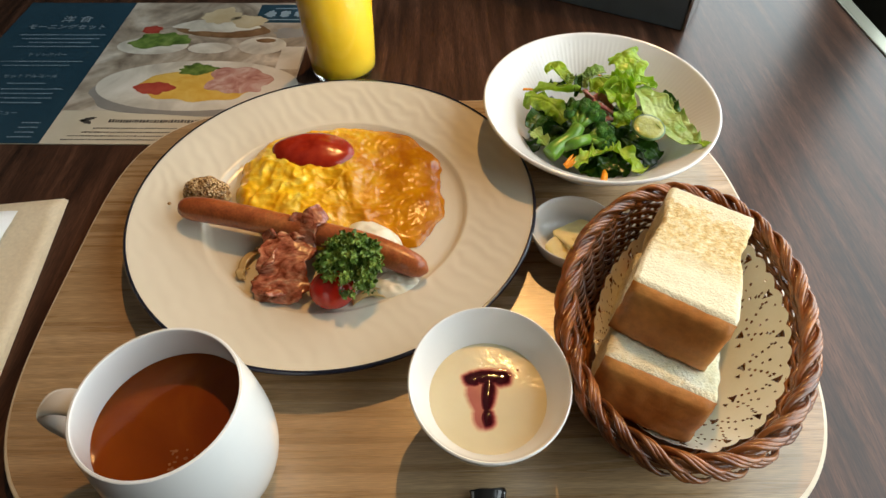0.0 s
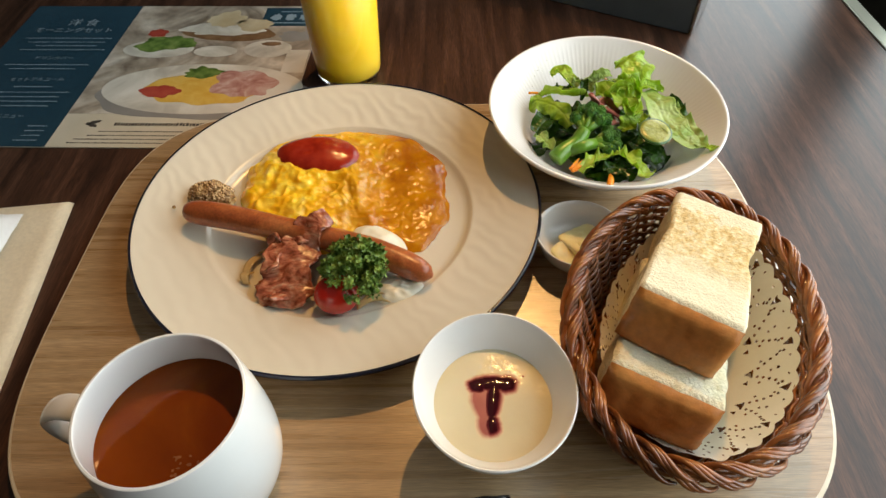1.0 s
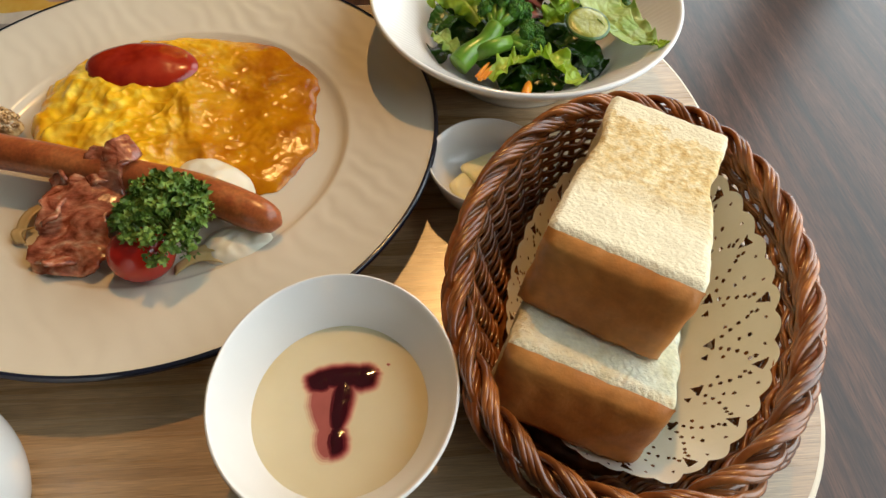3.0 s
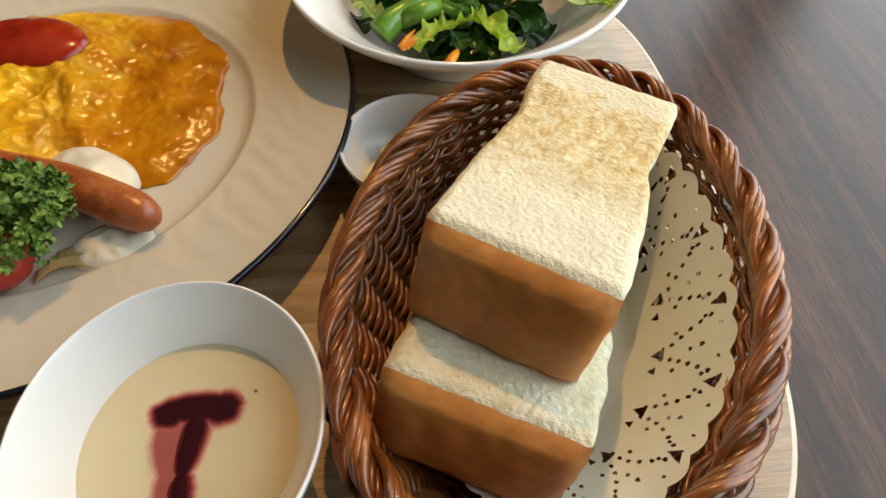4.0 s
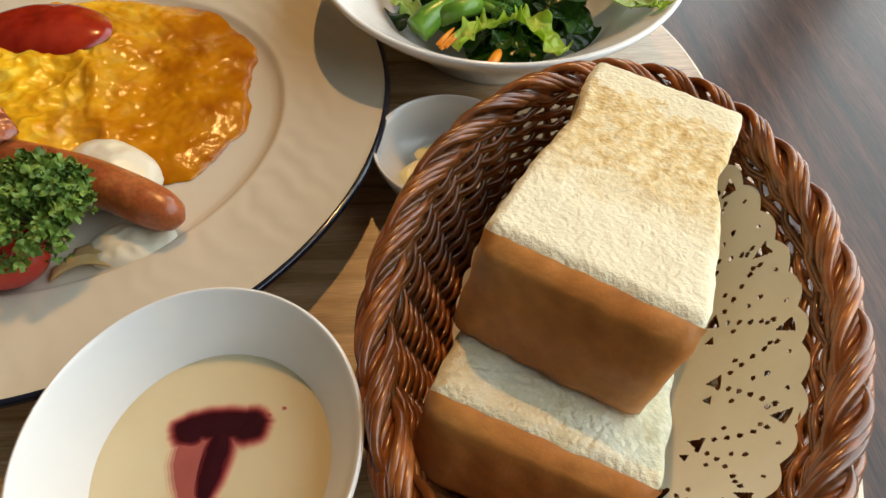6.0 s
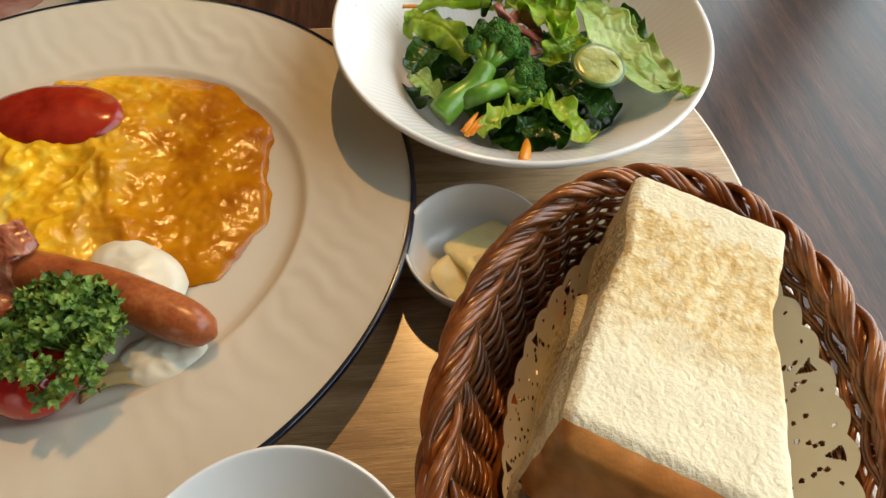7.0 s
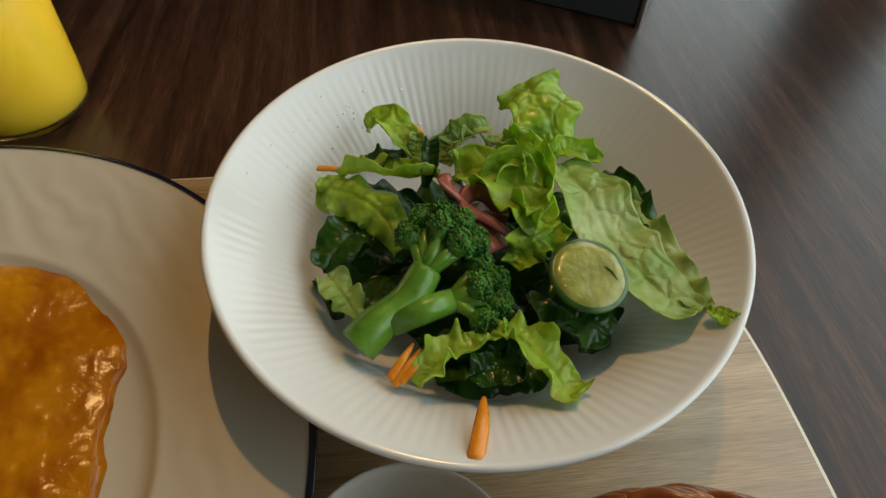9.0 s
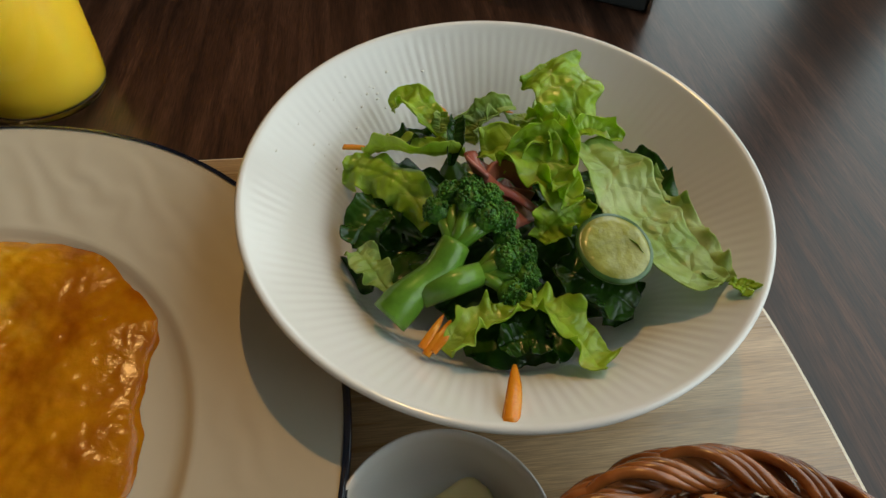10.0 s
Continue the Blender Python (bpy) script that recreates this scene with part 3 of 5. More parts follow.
# ---- tomato, boiled egg, onion ----
bm = bmesh.new()
bmesh.ops.create_uvsphere(bm, u_segments=36, v_segments=24, radius=0.0128)
tom = lone("cherry_tomato", bm, tomato_mat, (-0.0670, 0.2228, T + 0.0190), "shiny red cherry tomato under the parsley", "tomato")
tom.scale = (1.1, 1.0, 0.92)


def dome(u, v):
    a = 2 * math.pi * v
    x, y = 0.0225 * u * math.cos(a), 0.0165 * u * math.sin(a) * (1 + 0.08 * math.sin(3 * a))
    return x, y, 0.0105 * (1 - u ** 2.2) ** 0.55 + (0.0016 * nz(x, y, 0, 90) + 0.0004 * nz(x, y, 4, 300)) * (1 - u ** 4)


white = lone("boiled_egg_half", sheet(20, 60, dome, wrap=True), eggwhite_mat, (-0.0465, 0.2685, ZP + 0.0020), "white boiled egg half behind the sausage", "egg")
white.rotation_euler = (0, 0, radians(-35))
lone("potato_salad", sheet(16, 48, lambda u, v: (0.017 * u * math.cos(2 * math.pi * v), 0.012 * u * math.sin(2 * math.pi * v), 0.0065 * (1 - u ** 2) ** 0.6 + 0.001 * nz(u * math.cos(6.3 * v), u * math.sin(6.3 * v), 0, 4)), wrap=True), eggwhite_mat, (-0.0300, 0.2330, ZP + 0.0004), "small pale mound of egg white in front of the sausage", "egg")
for x, y, rz, length in ((-0.126, 0.2530, 70, 0.022), (-0.118, 0.2600, -52, 0.018), (-0.1275, 0.2440, 84, 0.010), (-0.045, 0.2225, 12, 0.022), (-0.038, 0.2275, -8, 0.026)):
    bm = thicken(sheet(14, 4, lambda u, v: ((u - 0.5) * length, (v - 0.5) * 0.005 + 0.003 * math.sin(3 * u), 0.0022 * math.sin(math.pi * u) + 0.0008)), 0.0008)
    ob = lone("onion_sliver", bm, onion_mat, (x, y, ZP + 0.0016), "translucent golden fried onion sliver on the plate", "onion", "onion slivers")
    ob.rotation_euler = (0, 0, radians(rz))

# ---- parsley ----
pars = thing("parsley_sprig", (-0.0557, 0.2335, T + 0.0085), "curly green parsley sprig resting on the tomato", "parsley")
stems, leaves = bmesh.new(), bmesh.new()
for k in range(62):
    a, q = rnd(0, 2 * math.pi), math.sqrt(rnd(0.02, 1))
    end = Vector((0.0185 * q * math.cos(a), 0.0215 * q * math.sin(a), 0.018 + 0.013 * math.sqrt(max(0, 1 - q * q)) + rnd(-0.003, 0.002)))
    tube([(0, 0, 0.008), end * 0.6 + Vector((0, 0, 0.002)), end], 0.0005, 5, stems)
    for j in range(15):
        d = Vector((rnd(-1, 1), rnd(-1, 1), rnd(-0.5, 1))).normalized()
        c = end + d * rnd(0.0012, 0.0050)
        m = Matrix.Translation(c) @ d.to_track_quat("Z", "Y").to_matrix().to_4x4() @ Matrix.Rotation(rnd(0, 6.28), 4, "Z")
        ph, size = rnd(0, 6.28), rnd(0.0014, 0.0025)
        sheet(2, 9, lambda u, v: m @ Vector((size * u * math.cos(5.2 * v), size * u * math.sin(5.2 * v), size * u * u * (0.55 * math.sin(15 * v + ph) + 0.25))), leaves)
part("stem", stems, parsley_mat, pars)
tagged(part("leaves", leaves, parsley_mat, pars), kind="stuff")

# ---- salad bowl ----
BX, BY = 0.1188, 0.3709
bowl = thing("salad_bowl", (BX, BY, T), "wide white porcelain salad bowl with fine inner ribs", "bowl")


def bowl_bend(x, y, z):
    r, a = math.hypot(x, y), math.atan2(y, x)
    rise = max(0, min(1, z / 0.049))
    z += rise * (0.048 * y + 0.006 * x) * min(1, r / 0.086)
    return x, y, z


def ribs(x, y, z):
    x, y, z = bowl_bend(x, y, z)
    r, a = math.hypot(x, y), math.atan2(y, x)
    if 0.048 < r < 0.083:
        z += 0.00008 * math.sin(a * 130) * min(1, (r - 0.048) / 0.01, (0.083 - r) / 0.004)
    return x, y, z


outer = [(0, 0.002), (0.036, 0.002), (0.038, 0.0), (0.041, 0.0), (0.043, 0.003), (0.052, 0.013), (0.066, 0.027), (0.078, 0.038), (0.0845, 0.0455), (0.0858, 0.048), (0.0858, 0.0492), (0.0848, 0.0498)]
inner = spline([(0.0836, 0.0492), (0.078, 0.0440), (0.068, 0.0350), (0.060, 0.0270), (0.054, 0.0180), (0.047, 0.0110), (0.036, 0.0075), (0.018, 0.0062)], 7)
part("shell", lathe(outer + [tuple(p) for p in inner] + [(0, 0.006)], 600, ribs), china, bowl)

# ---- basket ----
KX, KY, KA, KB, KT = 0.1306, 0.1850, 0.0870, 0.0595, 1.2314
basket = thing("bread_basket", (KX, KY, T), "oval brown woven wicker bread basket", "basket")
RIM = 0.0435


def oval(phi, scale, z, out=0.0):
    x, y = KA * scale * math.cos(phi), KB * scale * math.sin(phi)
    n = Vector((math.cos(phi) / KA, math.sin(phi) / KB, 0)).normalized()
    x, y = x + n.x * out, y + n.y * out
    return Vector((x * math.cos(KT) - y * math.sin(KT), x * math.sin(KT) + y * math.cos(KT), z))


def flare(z):
    return 0.74 + 0.26 * (z / RIM) ** 0.8


STAKES = 34
for k in range(STAKES):
    phi = 2 * math.pi * k / STAKES
    part("stake", tube([oval(phi, flare(z), z) for z in np.linspace(0.002, RIM, 7)], 0.0016, 6), wicker, basket)
ROWS_W = 19
for row in range(ROWS_W):
    z = 0.003 + row * (RIM - 0.001) / (ROWS_W - 1)
    for lane in (0, 1):
        pts = [oval(2 * math.pi * s / 204, flare(z), z + 0.0005 * math.sin(s * 1.3 + row) + (0.0008 if lane else -0.0008), 0.0020 * math.cos(math.pi * (s * STAKES / 204 + row))) for s in range(204)]
        part("weave_strand", tube(pts, 0.00098, 5, closed=True), wicker, basket)
floor_bm = sheet(10, 64, lambda u, v: oval(2 * math.pi * v, 0.74 * u, 0.0022 + 0.0008 * math.cos(40 * u)), wrap=True)
part("base", thicken(floor_bm, 0.002), wicker, basket, "flat woven wicker base")
LOOPS = 24
for rope, (mid, high, r0) in enumerate(((0.0036, RIM + 0.0036, 0.0036), (0.0020, RIM + 0.0084, 0.0033))):
    for k in range(LOOPS):
        phi0 = 2 * math.pi * (k + 0.5 * rope) / LOOPS
        for lane in range(3):
            pts = []
            for s in range(19):
                u = s / 18
                psi = math.radians(-150 + 300 * u)
                swell = 1 + 0.16 * math.sin(math.pi * u) + 0.05 * math.sin(k * 2.4 + lane)
                pts.append(oval(phi0 + 0.50 * u + (lane - 1) * 0.043, 1.0, high + r0 * swell * math.cos(psi), mid + r0 * swell * math.sin(psi)))
            part("rim_strand", tube(pts, lambda u: 0.00136 * (0.55 + 0.45 * min(1, 6 * u, 6 * (1 - u))), 8), wicker, basket)
core = [oval(2 * math.pi * s / 120, 1.0, RIM + 0.0055, 0.0022) for s in range(120)]
part("rim_core", tube(core, 0.0027, 8, closed=True), wicker, basket)

# ---- doily ----
dots, wedges = [], []
MOTIFS = 17
for k in range(MOTIFS):
    mid_a, step = 2 * math.pi * k / MOTIFS, 2 * math.pi / MOTIFS
    wedges += [(0.935, mid_a, 0.0021), (0.715, mid_a + 0.5 * step, 0.0021), (0.700, mid_a + 0.22 * step, 0.0013)]
    for n in range(6):
        for side in (-1, 1):
            dots.append((0.735 + 0.036 * n, mid_a + side * step * (0.10 + 0.33 * math.cos(0.27 * n) ** 2 + 0.03 * math.sin(5.3 * n + k)), 0.00068))
            if n % 3 == 1:
                dots.append((0.750 + 0.036 * n, mid_a + side * step * (0.24 - 0.03 * n + 0.03 * math.sin(3.1 * k)), 0.00062))
    dots += [(0.885, mid_a + 0.5 * step, 0.0007), (0.845, mid_a + 0.47 * step, 0.0006), (0.955, mid_a + 0.30 * step, 0.0005), (0.955, mid_a - 0.30 * step, 0.0005)]


def doily_at(u, v):
    a = 2 * math.pi * v
    inward = max(0, -math.cos(a + KT))
    q = u * (1 - 0.022 * u ** 10 * (1 - abs(math.sin(20 * a)))) * (1 - 0.20 * inward ** 0.7)
    z = 0.0045 + (0.036 * ((q - 0.58) / 0.40) ** 1.15 if q > 0.58 else 0)
    z += (0.0012 * nz(q * math.cos(a), q * math.sin(a), 0, 3.5) + 0.0016 * max(0, q - 0.6) * math.sin(7 * a + 2 * nz(math.cos(a), math.sin(a), 1, 2))) * q
    pleat = 0.014 * max(0, q - 0.62) * math.sin(13 * a + 3 * nz(math.cos(a), math.sin(a), 4, 2.2))
    return oval(a, (0.905 + 0.04 * max(0, math.cos(a + KT + 0.3))) * (q - 0.03 * max(0, q - 0.9) * 6 * inward) + pleat, z)


bm = bmesh.new()
NU, NV = 220, 1080
grid = [[bm.verts.new(doily_at(0.04 + 0.96 * i / NU, j / NV)) for j in range(NV)] for i in range(NU + 1)]
for i in range(NU):
    u = 0.04 + 0.96 * (i + 0.5) / NU
    near = [(r, a, s, False) for r, a, s in dots if abs(r - u) < 0.05] + [(r, a, s, True) for r, a, s in wedges if abs(r - u) < 0.06]
    cols = set()
    for r, a, s, wedge in near:
        du = (u - r) * 0.075
        half = (s * (0.5 + 0.5 * du / s) if wedge else math.sqrt(max(0, s * s - du * du))) if abs(du) < s else -1
        if half > 0:
            span = half / (0.067 * u)
            for j in range(int((a - span) / (2 * math.pi) * NV), int((a + span) / (2 * math.pi) * NV) + 1):
                if abs((j + 0.5) / NV * 2 * math.pi - a) < span:
                    cols.add(j % NV)
    for j in range(NV):
        if j not in cols:
            bm.faces.new((grid[i][j], grid[i + 1][j], grid[i + 1][(j + 1) % NV], grid[i][(j + 1) % NV]))
bm.faces.new([grid[0][j] for j in range(NV)])
lone("paper_doily", bm, paper, (KX, KY, T), "cream lace paper doily lining the basket", "doily")


# ---- bread ----
def bread(name, corner, across, along, down, label, toasted, seed):
    """A thick half slice: corner is its near left upper corner, across, along and down its edges."""
    c, ax, al, dn = Vector(corner), Vector(across), Vector(along), Vector(down)
    ob = thing(name, corner, label, "bread", "bread in the basket")

    def at(s, t, d):
        # waist of the slice and sag of the soft top
        waist = 0.055 * math.exp(-((t - 0.62) / 0.16) ** 2)
        s2 = s + (waist if s < 0.5 else -waist) * abs(2 * s - 1)
        p = ax * s2 + al * t + dn * d
        up = -dn.normalized()
        p += up * (0.0022 * math.sin(math.pi * t) * -1 + 0.0006 * nz(s * 4, t * 8, seed, 1.0) + 0.0003 * nz(s * 14, t * 26, seed + 3, 1.0))
        return p + ax.normalized() * 0.0009 * nz(t * 12, d * 5, seed + s, 1.0) + al.normalized() * 0.0006 * nz(s * 9, d * 5, seed + t, 1.0)

    def skin(n1, n2, f, bm=None):
        return sheet(n1, n2, f, bm)

    rnd_edge = lambda q, w: w * (1 - math.sqrt(max(0, 1 - (1 - min(1, min(q, 1 - q) / w)) ** 2))) if min(q, 1 - q) < w else 0
    top = skin(40, 70, lambda u, v: at(u, v, 0.06 * (rnd_edge(u, 0.05) / 0.05) + 0.06 * (rnd_edge(v, 0.03) / 0.03)))
    body = skin(10, 70, lambda u, v: at(0.0, v, 0.06 + 0.94 * u))
    skin(10, 70, lambda u, v: at(1.0, v, 0.06 + 0.94 * u), body)
    skin(20, 40, lambda u, v: at(u, v, 1.0), body)
    part("crumb", body, crumb_mat, ob, "white crumb sides")
    part("cut_face", top, browned("browned_cut_face", along) if toasted else crumb_mat, ob, "lightly toasted cut face" if toasted else "white cut face")
    for t, sign in ((0.0, -1), (1.0, 1)):
        lip = 0.0048
        crust = skin(30, 14, lambda u, v: at(u, t, 0.05 + 0.95 * v) + al.normalized() * sign * lip * (1 - abs(2 * u - 1) ** 8) ** 0.5 * (1 - abs(2 * v - 1) ** 8) ** 0.5)
        part("crust", crust, crust_mat, ob, "golden brown crust")
    return ob


bread("toast", (0.0917, 0.1740, 0.1019), (0.0431, -0.0250, -0.0040), (0.0476, 0.0886, -0.0246), (-0.0070, -0.0050, -0.0335), "thick toasted half slice of white bread leaning on the rim", True, 1.0)
bread("bread_slice", (0.0785, 0.1485, 0.0762), (0.0500, -0.0225, -0.0075), (0.0400, 0.0860, -0.0260), (-0.0070, -0.0060, -0.0330), "thick half slice of white bread under the toast", False, 5.0)

# ---- butter dish ----
DX, DY, DS = 0.0889, 0.2690, 0.934
dish = thing("butter_dish", (DX, DY, T), "small round white porcelain butter dish", "dish")
prof = [(0, 0.001), (0.016, 0.001), (0.017, 0.0), (0.019, 0.0), (0.0215, 0.002), (0.027, 0.0085), (0.0308, 0.0185), (0.0318, 0.0225), (0.0315, 0.0232), (0.0307, 0.0230), (0.0296, 0.019), (0.0262, 0.0100), (0.0205, 0.0048), (0.012, 0.0038), (0, 0.0036)]
part("shell", lathe([(r * DS, z * DS) for r, z in prof], 96), china, dish)
for n, (x, y, z, rx, ry, rz, long, wide) in enumerate(((-0.0045, -0.0050, 0.0085, 16, 4, 40, 0.0150, 0.0100), (0.0035, 0.0045, 0.0105, -6, 8, 34, 0.0155, 0.0105), (0.0020, -0.0060, 0.0125, 10, -12, 10, 0.0080, 0.0050))):
    def soft(u, v):
        a, q = 2 * math.pi * v, min(1.0, 2 * u)
        r = (abs(math.cos(a)) ** 6 + abs(math.sin(a)) ** 6) ** (-1 / 6) * (1 + 0.06 * nz(math.cos(a), math.sin(a), n, 2.0))
        px, py = long * q * r * math.cos(a), wide * q * r * math.sin(a)
        return px, py, (0.0022 * (1 - q ** 8) ** 0.5 + 0.0007 * nz(px, py, n, 220)) if u <= 0.5 else -0.0022 * (2 * u - 1)

    def closed(u, v):
        if u <= 0.62:
            return soft(u / 1.24, v)
        a, q = 2 * math.pi * v, (1 - u) / 0.38
        p = soft(0.5, v)
        return p[0] * q, p[1] * q, -0.0022
    ob = lone("butter_pat", sheet(26, 56, closed, wrap=True), butter_mat, (DX + x, DY + y, T + z), "soft yellow butter pat in the dish", "butter", "butter pats")
    ob.rotation_euler = (radians(rx), radians(ry), radians(rz))

# ---- yogurt bowl ----
YX, YY = 0.0228, 0.1436
cup = thing("yogurt_bowl", (YX, YY, T), "small deep white porcelain bowl of yogurt", "bowl")
prof = [(0, 0.002), (0.018, 0.002), (0.0185, 0.0), (0.0205, 0.0), (0.0215, 0.004), (0.0275, 0.014), (0.0335, 0.028), (0.0378, 0.043), (0.0396, 0.0510), (0.0399, 0.0520), (0.0394, 0.0527), (0.0386, 0.0522), (0.0362, 0.0465), (0.0320, 0.0385), (0.0285, 0.0320), (0.022, 0.020), (0.014, 0.010), (0, 0.007)]
part("shell", lathe([tuple(p) for p in spline(prof, 4)], 128, lambda x, y, z: (x, y * (1 + 0.055 * z / 0.052) - 0.0016 * z / 0.052, z + 0.016 * y * z / 0.052)), china, cup)
YZ = 0.0345
lone("yogurt", lathe([(0.0314, YZ), (0.030, YZ - 0.0001), (0.028, YZ - 0.0002), (0.02, YZ - 0.0002), (0.01, YZ - 0.0002), (0, YZ - 0.0002)], 96, lambda x, y, z: (x, y * 1.03 - 0.0008, z)), yogurt_mat, (YX, YY, T), "smooth cream-coloured yogurt in the bowl", "yogurt")
jam = thing("jam", (YX, YY, T + YZ - 0.0002), "dark red berry jam streak on the yogurt", "jam")


def blob(cx, cy, rx, ry, h, seed, rot=0.0, lift=0.0):
    def place(u, v):
        a = 2 * math.pi * v
        k = 1 + 0.20 * nz(math.cos(a), math.sin(a), seed, 1.2) + 0.06 * nz(math.cos(a), math.sin(a), seed, 4)
        x, y = rx * u * k * math.cos(a), ry * u * k * math.sin(a)
        z = h * (1 - u ** 2) ** 1.3 + 0.35 * h * nz(x, y, seed, 260) * (1 - u) + 0.00008 + lift
        return cx + x * math.cos(rot) - y * math.sin(rot), cy + x * math.sin(rot) + y * math.cos(rot), z
    return sheet(12, 56, place, wrap=True)


STREAKS = ((0.0005, 0.0092, 0.0120, 0.0042, 1.0, 0.02), (-0.0072, 0.0080, 0.0048, 0.0042, 9.0, 0.0), (0.0078, 0.0085, 0.0050, 0.0044, 11.0, 0.0), (0.0003, 0.0000, 0.0036, 0.0105, 2.0, -0.12), (-0.0008, -0.0135, 0.0034, 0.0050, 5.0, 0.0))
for level, material in enumerate(jam_mats):
    grow, lift = 0.0022 - 0.00052 * level, level * 0.00006
    label = "faint pink juice bleeding into the yogurt" if level < 3 else ""
    for cx, cy, rx, ry, seed, rot in STREAKS:
        part("juice" if level < 4 else "lump", blob(cx, cy, rx + grow, ry + grow, 0.00006 + 0.00005 * level, seed, rot, lift), material, jam, label)
    if level < 4:
        grow -= 0.0003 * level
        part("juice", blob(-0.0048, -0.0010, 0.0052 + grow, 0.0098 + grow, 0.0001, 8.0, 0.15, lift), material, jam, label)
        part("juice", blob(-0.0030, -0.0120, 0.0045 + grow, 0.0070 + grow, 0.0001, 3.0, 0.0, lift), material, jam, label)
for x, y, r in ((0.0125, 0.0112, 0.0011), (0.0165, 0.0130, 0.0007)):
    for n in (1, 3):
        part("drop", blob(x, y, r * (1.3 - 0.2 * n), r * (1.2 - 0.2 * n), 0.0001, 6.0, 0.0, n * 0.00006), jam_mats[n], jam)

# ---- soup mug ----
MX, MY = -0.1222, 0.1198
mug = thing("soup_mug", (MX, MY, T), "white porcelain mug of brown soup", "mug")
prof = [(0, 0.002), (0.022, 0.002), (0.023, 0.0), (0.026, 0.0), (0.033, 0.004), (0.0385, 0.018), (0.0403, 0.034), (0.0397, 0.052), (0.0377, 0.070), (0.0364, 0.0790), (0.0362, 0.0803), (0.0354, 0.0806), (0.0347, 0.0795), (0.0357, 0.068), (0.0368, 0.05), (0.0372, 0.034), (0.036, 0.018), (0.028, 0.006), (0, 0.005)]
part("cup", lathe([tuple(p) for p in spline(prof, 4)], 128), china, mug)
hd = Vector((math.cos(radians(172)), math.sin(radians(172)), 0))
pts = [hd * r + Vector((0, 0, z)) for r, z in [tuple(p) for p in spline([(0.037, 0.064), (0.050, 0.066), (0.062, 0.059), (0.064, 0.046), (0.056, 0.032), (0.041, 0.024)], 7)]]
part("handle", tube(pts, 0.0066, 16, flat=0.38), china, mug)
soup = thing("soup", (MX, MY, T), "clear reddish-brown vegetable soup in the mug", "soup")
part("broth", lathe([(0.0370, 0.0574), (0.0362, 0.0570), (0.02, 0.0569), (0, 0.0569)], 96), soup_mat, soup)
for k in range(14):
    a, r = rnd(-1.5, -0.8), rnd(0.012, 0.024)
    part("bit", blob(r * math.cos(a), r * math.sin(a), rnd(0.0010, 0.0030), rnd(0.0008, 0.0022), 0.00016, k * 1.7), soup_bit, soup).location = (0, 0, 0.0567)

# ---- juice glass ----
GX, GY = -0.0905, 0.5125
glass = thing("juice_glass", (GX, GY, 0), "tall clear tumbler full of orange juice", "glass")
prof = [(0, 0.0006), (0.0275, 0.0006), (0.0292, 0.0015), (0.0302, 0.005), (0.0312, 0.02), (0.0345, 0.125), (0.0339, 0.1262), (0.0335, 0.125), (0.0303, 0.02), (0.0292, 0.0072), (0.0270, 0.0052), (0, 0.0048)]
tumbler = part("tumbler", lathe(prof, 96), glass_mat, glass, "clear glass")
lone("orange_juice", lathe([(0, 0.0046), (0.0268, 0.0049), (0.0293, 0.0068), (0.0306, 0.02), (0.0333, 0.110), (0.0328, 0.1105), (0, 0.1103)], 96), juice_mat, (GX, GY, 0), "bright orange juice in the tumbler", "juice")
tumbler.visible_shadow = False


# ---- salad ----
WELL = [(0.0, 0.0062), (0.036, 0.0075), (0.047, 0.0110), (0.054, 0.0180), (0.060, 0.0270), (0.068, 0.0350), (0.078, 0.0440), (0.0836, 0.0492), (0.2, 0.0492)]


def rest(p, gap=0.0012):
    """Keeps a point above the inside of the bowl."""
    x, y = p[0] - BX, p[1] - BY
    r = math.hypot(x, y)
    z = float(np.interp(r, [a for a, _ in WELL], [b for _, b in WELL]))
    z += min(1, z / 0.049) * (0.048 * y + 0.006 * x)
    return Vector((p[0], p[1], max(p[2], T + z + gap)))


